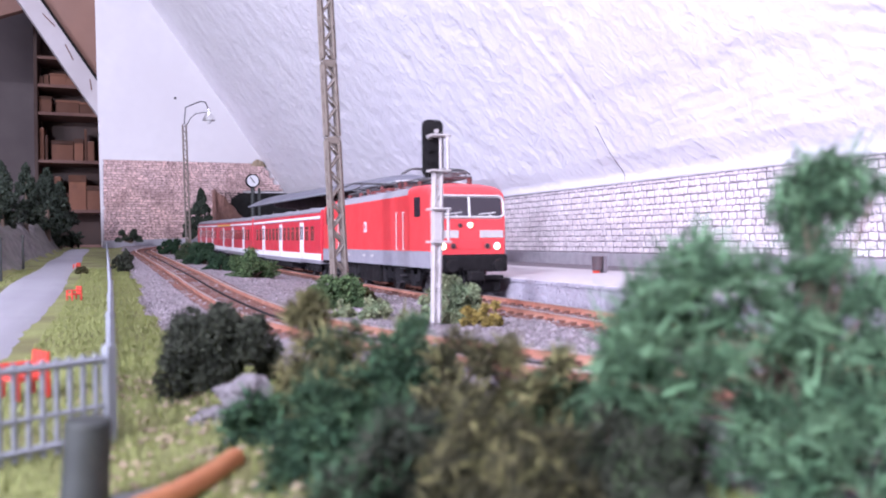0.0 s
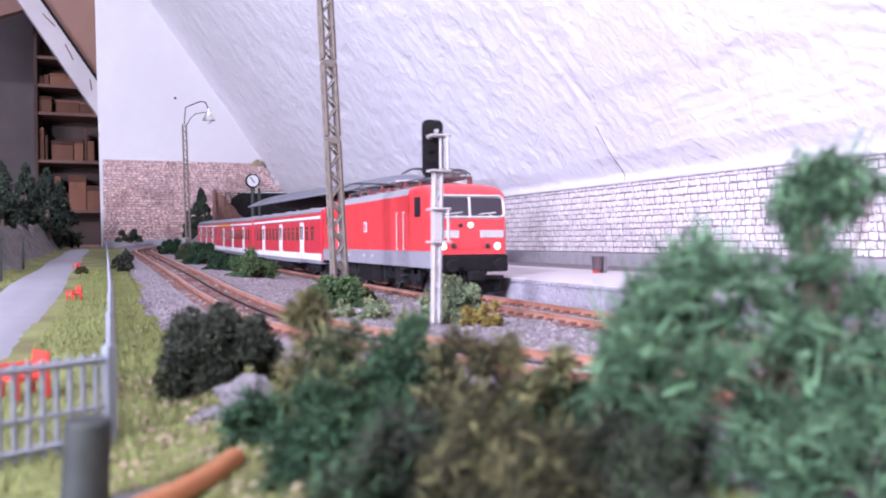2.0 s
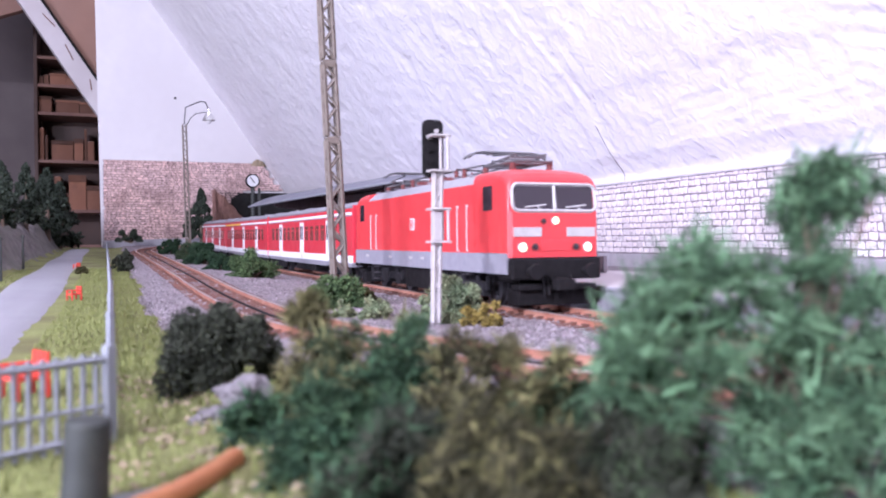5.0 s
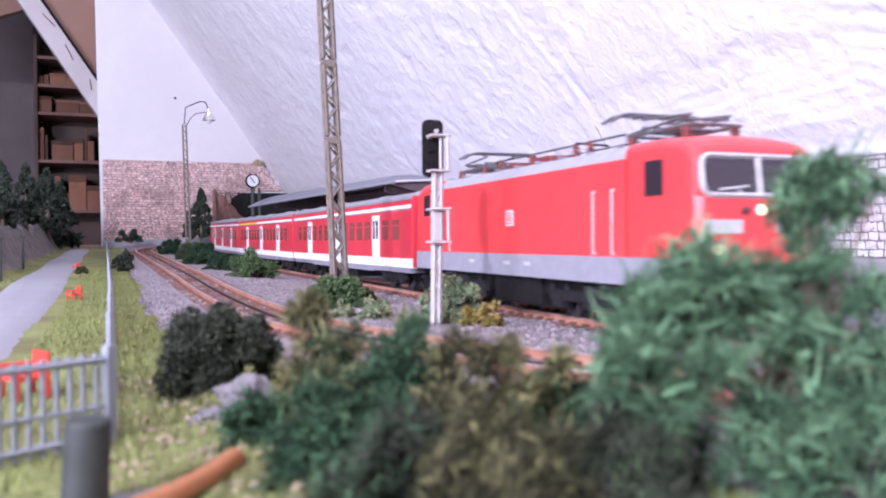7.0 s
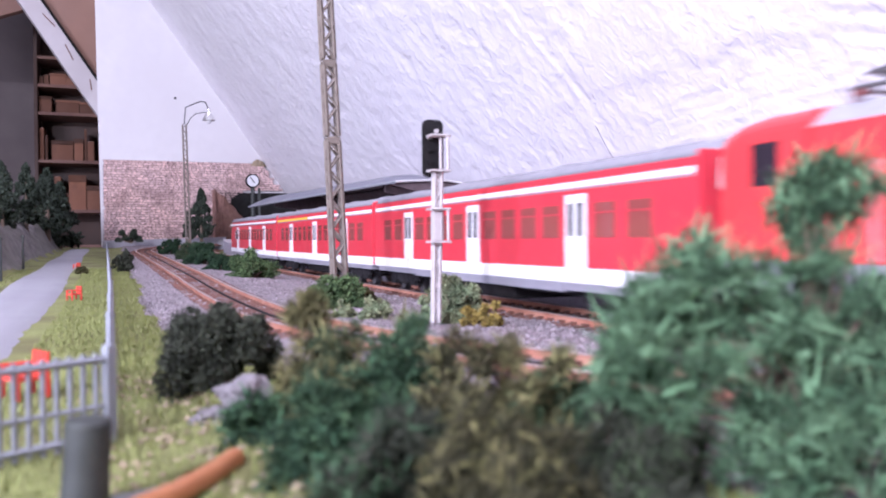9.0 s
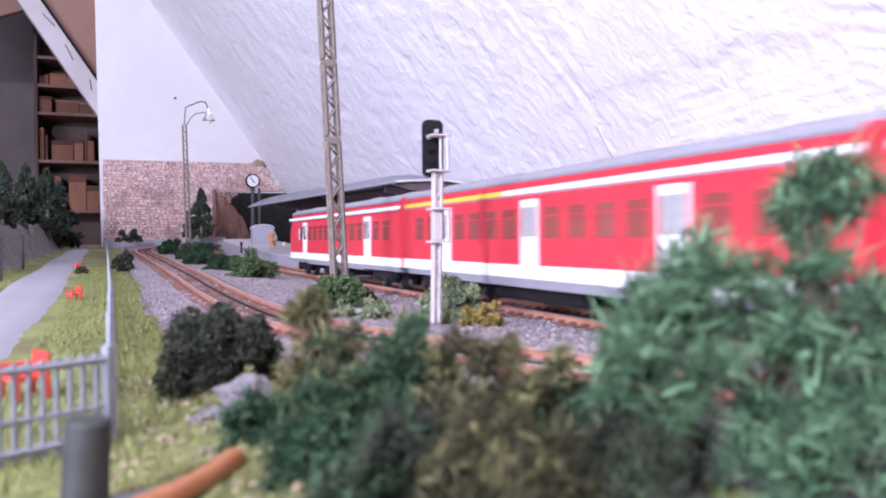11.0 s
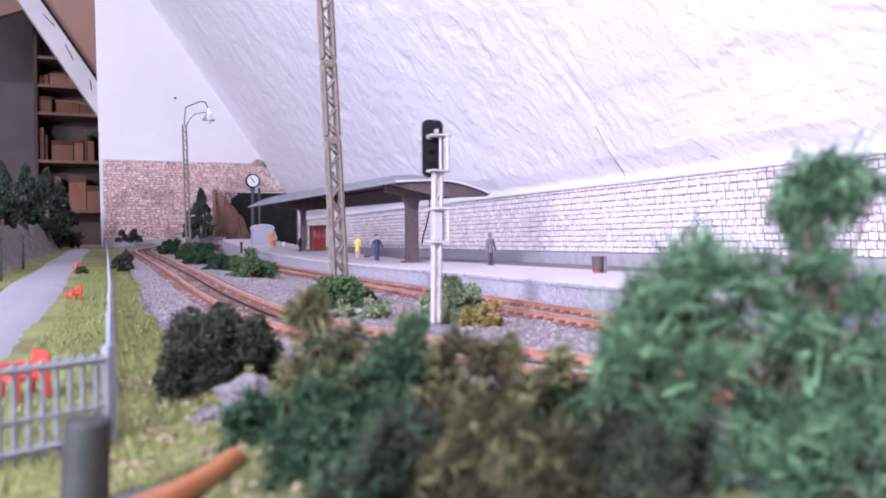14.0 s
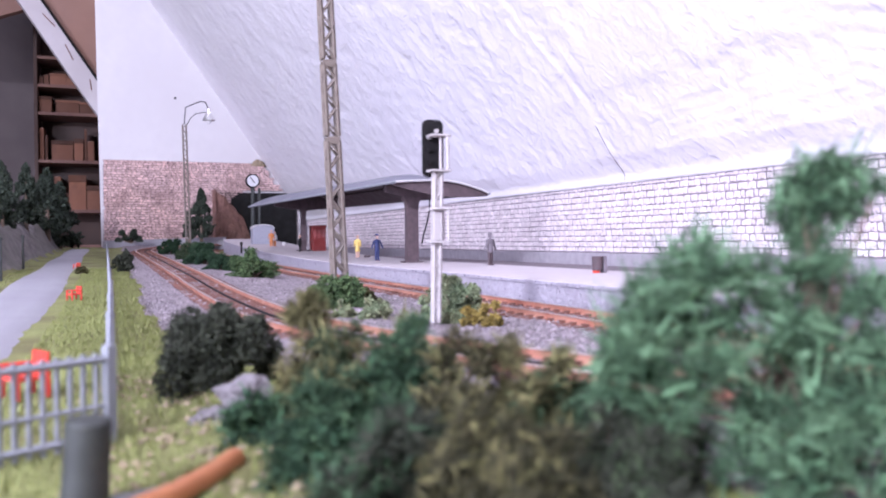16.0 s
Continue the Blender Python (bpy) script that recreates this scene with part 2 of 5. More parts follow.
def part(name, bm, mat, parent=None, label=""):
    bmesh.ops.transform(bm, matrix=Matrix.Scale(MM, 4), verts=bm.verts)
    bmesh.ops.recalc_face_normals(bm, faces=bm.faces)
    me = bpy.data.meshes.new(name)
    bm.to_mesh(me)
    bm.free()
    for one in (mat if isinstance(mat, (list, tuple)) else [mat]):
        me.materials.append(one)
    ob = new(name, me)
    ob.parent = parent
    if label:
        ob["label"] = label
    return ob


def smooth(ob):
    for p in ob.data.polygons:
        p.use_smooth = True
    return ob


def raw(name, verts, faces, mat, parent=None):
    me = bpy.data.meshes.new(name)
    me.from_pydata((np.asarray(verts, float) * MM).tolist(), [], faces)
    me.materials.append(mat)
    ob = new(name, me)
    ob.parent = parent
    return ob


def thing(name, m, label, category, group="", kind=""):
    ob = new(name)
    ob.matrix_basis = m
    return tagged(ob, label, category, group, kind)


def at(x, y, z, rz=0.0, rx=0.0, ry=0.0):
    return pose(x * MM, y * MM, z * MM, rx, ry, rz)


def box(bm, x0, x1, y0, y1, z0, z1, bevel=0.0, mi=0):
    made = bmesh.ops.create_cube(bm, size=1.0, matrix=Matrix.LocRotScale(((x0 + x1) / 2, (y0 + y1) / 2, (z0 + z1) / 2), None, (x1 - x0, y1 - y0, z1 - z0)))
    verts = made["verts"]
    for f in {f for v in verts for f in v.link_faces}:
        f.material_index = mi
    if bevel:
        bmesh.ops.bevel(bm, geom=list({e for v in verts for e in v.link_edges}), offset=bevel, segments=2, profile=0.6, affect="EDGES")
    return bm


def rod(bm, p, q, r, r2=None, n=8, mi=0):
    p, q = Vector(p), Vector(q)
    d = q - p
    m = Matrix.Translation((p + q) / 2) @ d.to_track_quat("Z", "Y").to_matrix().to_4x4()
    made = bmesh.ops.create_cone(bm, cap_ends=True, segments=n, radius1=r, radius2=r if r2 is None else r2, depth=d.length, matrix=m)
    for f in {f for v in made["verts"] for f in v.link_faces}:
        f.material_index = mi
    return bm


def bar(bm, p, q, w, h=None, mi=0):
    """A square bar from p to q."""
    return rod(bm, p, q, w * 0.7071, n=4, mi=mi)


def ball(bm, c, rx, ry=None, rz=None, u=12, v=8, mi=0):
    made = bmesh.ops.create_uvsphere(bm, u_segments=u, v_segments=v, radius=1.0, matrix=Matrix.LocRotScale(c, None, (rx, ry or rx, rz or rx)))
    for f in {f for q in made["verts"] for f in q.link_faces}:
        f.material_index = mi
    return bm


def loft(bm, rings, caps=True, closed=True, mi=0):
    rows = [[bm.verts.new(p) for p in ring] for ring in rings]
    n = len(rows[0])
    for a, b in zip(rows, rows[1:]):
        for i in range(n if closed else n - 1):
            j = (i + 1) % n
            bm.faces.new((a[i], a[j], b[j], b[i])).material_index = mi
    if caps:
        bm.faces.new(rows[0]).material_index = mi
        bm.faces.new(rows[-1]).material_index = mi
    return bm


def B():
    return bmesh.new()


def sstep(v, a, b):
    t = min(max((v - a) / (b - a), 0.0), 1.0)
    return t * t * (3 - 2 * t)


# ---- levels along the layout (y runs away from the viewer) ----
def rise_main(y):
    return 11.65e-6 * max(0.0, y - 402) ** 2


def rise_near(y):
    return 0.018 * max(0.0, y - 300) * sstep(y, 250, 520)


def plat_z(y):
    return 8.8 + 15.0 * (max(0.0, y - 600) / 600) ** 1.6


def ground_z(x, y):
    z = -1.6 + rise_near(y) + (rise_main(y) - rise_near(y)) * sstep(x, 62, 118)
    z -= 1.6 * (1 - sstep(x, 6, 20))
    if y > 480:
        z += 40 * sstep(-x, 66, 92) * sstep(y, 480, 640) * (0.85 + 0.3 * noise.noise((x * 0.02, y * 0.011, 1.0)))
        z += 7.0 * sstep(-x, 64, 76) * sstep(y, 480, 600) * (noise.noise((x * 0.05, y * 0.045, 11.0)) + 0.5 * noise.noise((x * 0.14, y * 0.12, 5.0)))
    z += 0.5 * noise.noise((x * 0.09, y * 0.09, 3.0)) + 0.25 * noise.noise((x * 0.3, y * 0.3, 7.0))
    return z


def near_track(s):
    """The near track's centre line: a curve, a long straight and a curve into the tunnel. s in mm from its front end."""
    R1, y1, y2, R2 = 400.0, 290.0, 1010.0, 640.0
    a1 = 33.0
    first = radians(a1) * R1
    x0 = 46.0
    if s < first:
        a = radians(a1) - s / R1
        return Vector((x0 + R1 * (1 - math.cos(a)), y1 - R1 * math.sin(a))), -a
    s -= first
    lean = 0.016
    if s < y2 - y1:
        return Vector((x0 - lean * s, y1 + s)), 0.0
    s -= y2 - y1
    a = s / R2
    return Vector((x0 - lean * (y2 - y1) + R2 * (1 - math.cos(a)), y2 + R2 * math.sin(a))), a


def main_track(s):
    """s in mm from y = -1350; straight, then a curve to the right into the tunnel."""
    y2, R2 = 1240.0, 260.0
    y = s - 1350
    if y < y2:
        return Vector((132.0, y)), 0.0
    a = (y - y2) / R2
    return Vector((132.0 + R2 * (1 - math.cos(a)), y2 + R2 * math.sin(a))), a

# ---- the room ----


def structure(ob, label, category):
    return tagged(ob, label, category, kind="structure")


def slab(name, corners, depth, mat, label, category):
    """A thick plate: four corners, pushed back by the vector depth."""
    d = Vector(depth)
    bm = B()
    loft(bm, [[Vector(c) for c in corners], [Vector(c) + d for c in corners]])
    return structure(part(name, bm, mat), label, category)


GY = 1450.0      # the board that closes the layout
WX = 320.0       # the stone wall beside the platform


def slope_x(z):
    return WX - (z - 62.0) / 1.41


def seam_dist(y, z):
    """Signed way, along y, from the seam that runs up the plaster."""
    return y - (468 - 6 * sstep(z, 64, 106) + 26 * sstep(z, 106, 190) + 0.25 * max(0.0, z - 190))


def relief(y, z):
    """Height of the hand-laid plaster: coats with edges, trowel ridges and lumps, in mm."""
    h = 2.2 * noise.noise((y * 0.006, z * 0.009, 2.0)) + 0.8 * noise.noise((y * 0.03, z * 0.022, 5.0))
    d = seam_dist(y, z)
    h += 0.4 * math.exp(-(d / 3.0) ** 2) - 0.35 * math.exp(-((d + 7) / 4.0) ** 2) + 0.25 * math.exp(-((d - 14) / 3.0) ** 2)
    edge = 6 * noise.noise((y * 0.03, z * 0.03, 9.0))
    coat = sstep(z + edge, 112, 118) * sstep(-d, 6, 12) * (1 - sstep(z + edge - 0.35 * (400 - y), 150, 160))
    h += 1.5 * coat
    comb = sstep(-d, 40, 70) * (1 - sstep(z + edge, 100, 112)) * sstep(z, 68, 80)
    h += 0.5 * comb * math.sin(z * 1.15 + 0.06 * y + 2.0 * noise.noise((y * 0.03, z * 0.06, 3.0)))
    right = sstep(-y, -270, -255) * sstep(z, 84, 96)
    h += 0.7 * right * math.sin(z * 0.8 - 0.25 * y + 2.0 * noise.noise((y * 0.04, z * 0.05, 6.0)))
    rough = 1 - 0.75 * max(coat, comb)
    wave = noise.noise((y * 0.045 + z * 0.03, z * 0.05 - y * 0.01, 4.0))
    h += 0.9 * rough * (1 - abs(2.2 * wave)) + 0.55 * rough * noise.noise((y * 0.13 + z * 0.09, z * 0.17 - y * 0.07, 8.0))
    return h


slope = B()
cols = np.concatenate([np.arange(-2600, 200, 40.0), np.arange(200, 700, 2.5), np.arange(700, 1460, 6.0), np.arange(1460, 2900, 40.0)])
rows_z = np.concatenate([np.arange(61.4, 230, 2.0), np.arange(230, 560, 6.0), np.linspace(560, 1500, 24)])
grid = []
for y in cols:
    col = [slope.verts.new((WX + 3, y, 61.2))]
    for z in rows_z:
        edge_z = 67.0 + 1.2 * noise.noise((y * 0.02, 0.0, 4.0))
        foot = WX - 2.0 - max(0.0, z - edge_z) * 0.85
        col.append(slope.verts.new((foot - 0.2 * relief(y, z) if z < 76 else slope_x(z) - relief(y, z), y, z)))
    grid.append(col)
for a, b in zip(grid, grid[1:]):
    for i in range(len(rows_z)):
        slope.faces.new((a[i], a[i + 1], b[i + 1], b[i]))
sl = part("ceiling", slope, PLASTER)
smooth(sl)
structure(sl, "white hand-trowelled plaster of a sloping attic ceiling", "ceiling")
slab("ceiling_backing", [(slope_x(50) + 8, -2600, 50), (slope_x(1500) + 8, -2600, 1500), (slope_x(1500) + 8, 2900, 1500), (slope_x(50) + 8, 2900, 50)], (40, 0, 20), ROOMWALL, "roof boards behind the sloping plaster", "ceiling")
slab("ceiling_top", [(-1900, -2600, 1480), (-600, -2600, 1480), (-600, 3000, 1480), (-1900, 3000, 1480)], (0, 0, 40), BOARD, "flat white attic ceiling", "ceiling")
slab("wall_left", [(-1900, -2600, -900), (-1900, 3000, -900), (-1900, 3000, 1500), (-1900, -2600, 1500)], (-40, 0, 0), ROOMWALL, "dim grey wall of the attic room", "wall")
slab("wall_back", [(-1900, 3000, -900), (700, 3000, -900), (700, 3000, 1500), (-1900, 3000, 1500)], (0, 40, 0), ROOMWALL, "dim grey end wall of the attic room", "wall")
slab("wall_front", [(-1900, -2600, -900), (1400, -2600, -900), (1400, -2600, 1500), (-1900, -2600, 1500)], (0, -40, 0), BOARD, "pale wall of the attic room", "wall")
slab("wall_knee", [(420, -2600, -900), (420, 3000, -900), (420, 3000, 70), (420, -2600, 70)], (40, 0, 0), BOARD, "low wall under the roof slope", "wall")
slab("floor", [(-1900, -2600, -900), (1400, -2600, -900), (1400, 3000, -900), (-1900, 3000, -900)], (0, 0, -30), FLOORWOOD, "brown wooden floor of the attic room", "floor")

# the white board at the end: its right edge follows the slope
bm = B()
outline = [(-14, -40), (slope_x(62) + 2, -40), (slope_x(62) + 2, 62), (slope_x(538), 538), (-22, 538)]
loft(bm, [[Vector((x, GY + 4, z)) for x, z in outline], [Vector((x, GY + 16, z)) for x, z in outline]])
structure(part("wall_gable", bm, BOARD), "plain white board closing the end of the layout", "wall")

# timber and panel of the roof beyond the board
bm = B()
yb = 1800.0


def flat(points, y, depth):
    return [[Vector((x, y, z)) for x, z in points], [Vector((x, y + depth, z)) for x, z in points]]


loft(bm, flat([(-183.5, 528), (-96, 393), (-51, 323.5), (-4, 253), (-4, 324), (-55, 402), (-134.5, 522)], yb, 40))
structure(part("roof_beam", bm, BEAMWHITE), "white-painted sloping timber along the roof edge", "beam")
bm = B()
loft(bm, flat([(-150, 548), (-55.5, 403), (-4, 325), (-4, 580), (-150, 580)], yb + 15, 20))
structure(part("roof_panel", bm, WOODPANEL), "reddish-brown wooden panel above the beam", "panel")
bm = B()
loft(bm, flat([(-520, 760), (-520, 562), (-330, 566), (-150, 640), (-150, 760)], 2350, 30))
structure(part("wall_panel", bm, WOODPANEL), "orange-brown boarded top of a far wall", "panel")

# black bars laid over the beam's upper edge imitate the shade there
bm = B()
for (xa, za), (xb, zb_) in (((-137, 526), (-57, 405)), ((-57, 405), (-5, 326))):
    bar(bm, (xa, yb - 1, za), (xb, yb - 1, zb_), 3.4)
structure(part("beam_gap", bm, SHADEBLACK), "black strip painted for the shade between beam and panel", "trim")
bm = B()
for xa, za, xb, zb_ in ((-120, 475, -98, 452), (-80, 418, -66, 388), (-36, 352, -33, 330)):
    bar(bm, (xa, yb - 0.5, za), (xb, yb - 0.5, zb_), 1.6)
structure(part("beam_crack", bm, ROCK), "dark cracks in the white beam", "trim")

# shelf unit in the dark part of the room
shelf = thing("shelf_unit", at(0, 0, 0), "dark wooden shelf unit full of brown boxes", "shelf")
for x in (-196, 60):
    bm = B()
    box(bm, x, x + 10, 2560, 2700, -900, 640, 2)
    part("side_panel", bm, WOODDARK, shelf)
for z in (540, 462, 384, 250, 110, 10):
    bm = B()
    box(bm, -186, 60, 2562, 2698, z, z + 9, 1.5)
    part("shelf_board", bm, SHELFWOOD, shelf)
bm = B()
box(bm, -186, 60, 2700, 2706, -900, 640)
part("back_panel", bm, WOODDARK, shelf)
random.seed(5)
for z, zs in ((393, 60), (259, 100), (119, 105), (471, 55)):
    x = -184
    while x < 48:
        w = random.choice((7, 10, 14, 22, 36, 52)) * random.uniform(0.8, 1.2)
        flatbox = w > 18
        c = thing("storage_box" if flatbox else "bound_book", at(x + w / 2, 2630, z, random.uniform(-2, 2)), "brown cardboard storage box on a shelf" if flatbox else "worn dark book standing on a shelf", "box" if flatbox else "book", "things on the shelves")
        bm = B()
        h = zs * random.uniform(0.35, 0.95)
        box(bm, -w / 2, w / 2, -50, 40, 0, h * 0.8 if flatbox else h, 1.5)
        part("carton" if flatbox else "cover", bm, BOXBROWN, c)
        bm = B()
        if flatbox:
            box(bm, -w / 2 - 1, w / 2 + 1, -51, 41, h * 0.8 + 0.2, h, 1.5)
        else:
            box(bm, -w / 2 + 1.2, w / 2 - 1.2, -47, 38, 1.5, h + 0.4)
        part("lid" if flatbox else "pages", bm, BOXBROWN if flatbox else PALE, c)
        x += w + random.choice((0.5, 2, 12))

# ---- the layout's ground ----
xs = np.concatenate([np.arange(-520, -120, 16.0), np.arange(-120, 160, 5.0), np.arange(160, 330, 12.0)])
ys = np.concatenate([np.arange(-1450, -140, 40.0), np.arange(-140, 300, 5.0), np.arange(300, 1452, 10.0)])
verts = [(x, y, ground_z(x, y)) for y in ys for x in xs]
n = len(xs)
faces = [(j * n + i, j * n + i + 1, (j + 1) * n + i + 1, (j + 1) * n + i) for j in range(len(ys) - 1) for i in range(n - 1)]
ground = raw("ground", verts, faces, GRASS)
smooth(ground)
structure(ground, "yellow-green scatter grass on the model landscape", "ground")
ground.data.materials.append(HILL)
for p in ground.data.polygons:
    c = p.center
    if c.y > 0.5 and -0.098 < c.x < -0.068 or (c.y > 0.5 and p.normal.z < 0.86):
        p.material_index = 1
bm = B()
box(bm, -520, 328, -1450, 1452, -60, -16)
structure(part("baseboard", bm, WOODDARK), "wooden base board under the model landscape", "base board")


def strip(name, left, right, lift, mat, y0, y1, step, label, category, across=6):
    bm = B()
    rings = []
    yy = list(np.arange(y0, y1, step)) + [y1]
    for y in yy:
        a, b = left(y), right(y)
        rings.append([Vector((a + (b - a) * i / across, y, ground_z(a + (b - a) * i / across, y) + (lift if 0 < i < across else -0.8))) for i in range(across + 1)])
    loft(bm, rings, caps=False, closed=False)
    return structure(smooth(part(name, bm, mat)), label, category)


strip("path", lambda y: -53 - 0.004 * y + 1.5 * math.sin(y * 0.02), lambda y: -19.5 - 0.006 * y + 1.2 * math.sin(y * 0.017), 0.9, ASPHALT, -100, 1300, 10, "smooth grey lane beside the grass", "path")
def ballast_edge(y):
    return 11.5 + 1.6 * math.sin(y * 0.03) + 1.2 * math.sin(y * 0.11) + 44 * (1 - sstep(y, 110, 215))


strip("ballast", ballast_edge, lambda y: 153, 1.3, BALLAST, -1440, 1448, 8, "grey gravel ballast under the tracks", "ballast", across=28)
# raised lane on the far bank
bm = B()
rings = []
for i in range(30):
    a = i / 29
    x, y = -12 + 185 * a, 1392 + 22 * math.sin(a * 3.1)
    z = 27 + 5 * a
    rings.append([Vector((x, y - 22, 8)), Vector((x, y - 20, z - 3)), Vector((x, y - 18, z)), Vector((x, y + 50, z + 1)), Vector((x, y + 50, 5))])
loft(bm, rings)
structure(part("bank_lane", bm, ASPHALT), "grey lane on a low bank before the stone wall", "road")

# gravel grains and grass fibres


def scatter_grains(name, count, place, size, mat, label, category, flatness=0.7):
    rng = np.random.default_rng(11)
    base = np.array([(1, 0, 0), (-1, 0, 0), (0, 1, 0), (0, -1, 0), (0, 0, 1), (0, 0, -1)], float)
    tri = [(0, 2, 4), (2, 1, 4), (1, 3, 4), (3, 0, 4), (2, 0, 5), (1, 2, 5), (3, 1, 5), (0, 3, 5)]
    vs, fs = [], []
    for k in range(count):
        p = place(rng)
        s = size * rng.uniform(0.5, 1.25)
        a = rng.uniform(0, 6.28)
        rot = np.array([[math.cos(a), -math.sin(a), 0], [math.sin(a), math.cos(a), 0], [0, 0, 1]])
        v = (base * s * rng.uniform(0.6, 1.2, 3) * (1, 1, flatness)) @ rot.T + p
        o = len(vs)
        vs.extend(v.tolist())
        fs.extend([(o + i, o + j, o + l) for i, j, l in tri])
    return tagged(raw(name, vs, fs, mat), label, category, kind="stuff")


def gravel_place(rng):
    y = 90 + 800 * rng.random() ** 1.7
    x = rng.uniform(ballast_edge(y) + 1.5, 151)
    return np.array((x, y, ground_z(x, y) + 1.35))


scatter_grains("gravel", 26000, gravel_place, 0.62, GRAVEL, "loose grey gravel grains on the ballast", "gravel")


def crumb_place(rng):
    y = 70 + 110 * rng.random()
    x = rng.uniform(-6, 24)
    return np.array((x, y, ground_z(x, y) + 0.3))


scatter_grains("crumbs", 420, crumb_place, 0.75, BEIGE, "pale beige crumbs of gravel in the grass", "gravel")


def blades(name, count, place, length, width, mat, label, category, lean=0.6):
    rng = np.random.default_rng(23)
    P = np.array([place(rng) for _ in range(count)])
    a = rng.uniform(0, 2 * np.pi, count)
    L = length * rng.uniform(0.5, 1.3, count)
    tip = P + np.stack([np.cos(a) * lean * L, np.sin(a) * lean * L, L], 1)
    side = np.stack([-np.sin(a), np.cos(a), 0 * a], 1) * width
    vs = np.stack([P - side, P + side, tip], 1).reshape(-1, 3)
    ob = raw(name, vs, [(3 * i, 3 * i + 1, 3 * i + 2) for i in range(count)], mat)
    return tagged(ob, label, category, kind="stuff")


def grass_place(rng):
    while True:
        y = 60 + 640 * rng.random() ** 1.8
        x = rng.uniform(-19, ballast_edge(y) + 1) if rng.random() < 0.85 else rng.uniform(-66, -54)
        if not (-2 < x < 1.5 and y > 130):
            return np.array((x, y, ground_z(x, y)))


blades("grass", 34000, grass_place, 1.3, 0.16, TUFT, "short straw-coloured grass fibres", "grass")

# ---- tracks ----


def sweep(bm, curve, length, step, profile, level, offset=0.0, mi=0):
    rings = []
    s = 0.0
    while s <= length:
        p, a = curve(s)
        side = Vector((math.cos(a), -math.sin(a)))
        rings.append([Vector((p.x + side.x * (offset + u), p.y + side.y * (offset + u), level(p.y) + w)) for u, w in profile])
        s += step
    return loft(bm, rings, mi=mi)


def railway(name, curve, length, level, label):
    tr = thing(name, at(0, 0, 0), label, "track")
    for off in (-8.6, 8.6):
        bm = B()
        sweep(bm, curve, length, 10, [(-0.9, 0.0), (-0.3, 0.45), (-0.3, 1.45), (-0.5, 1.75), (0.5, 1.75), (0.3, 1.45), (0.3, 0.45), (0.9, 0.0)], level, off)
        rail = part("rail", bm, RAIL, tr, "rust-red steel rail")
        bm = B()
        sweep(bm, curve, length, 10, [(-0.5, 1.755), (-0.45, 2.0), (0.45, 2.0), (0.5, 1.755)], level, off)
        part("rail_head", bm, RAILTOP, rail, "worn bright rail top")
    return tr


def sleepers(tr, curve, s0, s1, level, pitch=6.6):
    bm = B()
    box(bm, -14.5, 14.5, -1.6, 1.6, -1.4, 0.0, 0.25)
    for off in (-8.6, 8.6):
        box(bm, off - 1.9, off + 1.9, -1.1, 1.1, 0.0, 0.55)
    first = part("sleeper", bm, SLEEPER, tr)
    s, k = s0, 0
    while s < s1 and k < 295:
        p, a = curve(s)
        ob = first if k == 0 else new("sleeper", first.data)
        ob.parent = tr
        ob.matrix_basis = at(p.x, p.y, level(p.y) + 0.05, -math.degrees(a) + random.uniform(-0.6, 0.6))
        s += pitch
        k += 1


main = railway("track", main_track, 2800, rise_main, "model railway track with rust-red rails beside the platform")
near = railway("track", near_track, 1420, rise_near, "rusty model railway track curving through grey ballast")

bm = B()
sweep(bm, near_track, 1420, 10, [(-0.45, 0.1), (-0.4, 0.6), (0.4, 0.6), (0.45, 0.1)], rise_near, 1.5)
part("centre_conductor", bm, DARKGREY, near, "dark strip between the rails")

# ---- platform ----
bm = B()
rings = []
for y in np.arange(-1400, 1330, 15):
    z = plat_z(y)
    xr = 226 + 0.004 * max(0, y - 500)
    xl = 152.5 + 260 * (max(0, y - 1130) / 1000) ** 2
    rings.append([Vector((xl, y, -3)), Vector((xl, y, z - 1.6)), Vector((xl - 0.8, y, z - 1.5)), Vector((xl - 0.8, y, z - 0.25)), Vector((xl - 0.4, y, z)), Vector((xr, y, z)), Vector((xr, y, -3))])
loft(bm, rings)
plat = part("platform", bm, [PLATFACE, PLATTOP])
for p in plat.data.polygons:
    if p.normal.z > 0.7:
        p.material_index = 1
structure(plat, "long grey concrete station platform with pale paving", "platform")
bm = B()
box(bm, WX - 6, WX + 12, -1450, GY, -4, 14.5, 0.8)
structure(part("wall_plinth", bm, PLINTH), "smooth grey concrete plinth below the stone wall", "wall")
# low bank between platform and plinth
bm = B()
box(bm, 226.5, WX - 6.2, -1450, GY, -4, 6.0, 0.5)
structure(part("track_bed", bm, BALLAST), "grey gravel bed behind the platform", "ballast")

# ---- stone wall beside the platform ----
wall = thing("stone_wall", at(0, 0, 0), "pale grey rough stone retaining wall with dark joints", "wall", kind="structure")
bm = B()
box(bm, WX, WX + 12, -1450, GY, 14.6, 62)
part("mortar", bm, MORTAR, wall, "dark recessed joints")


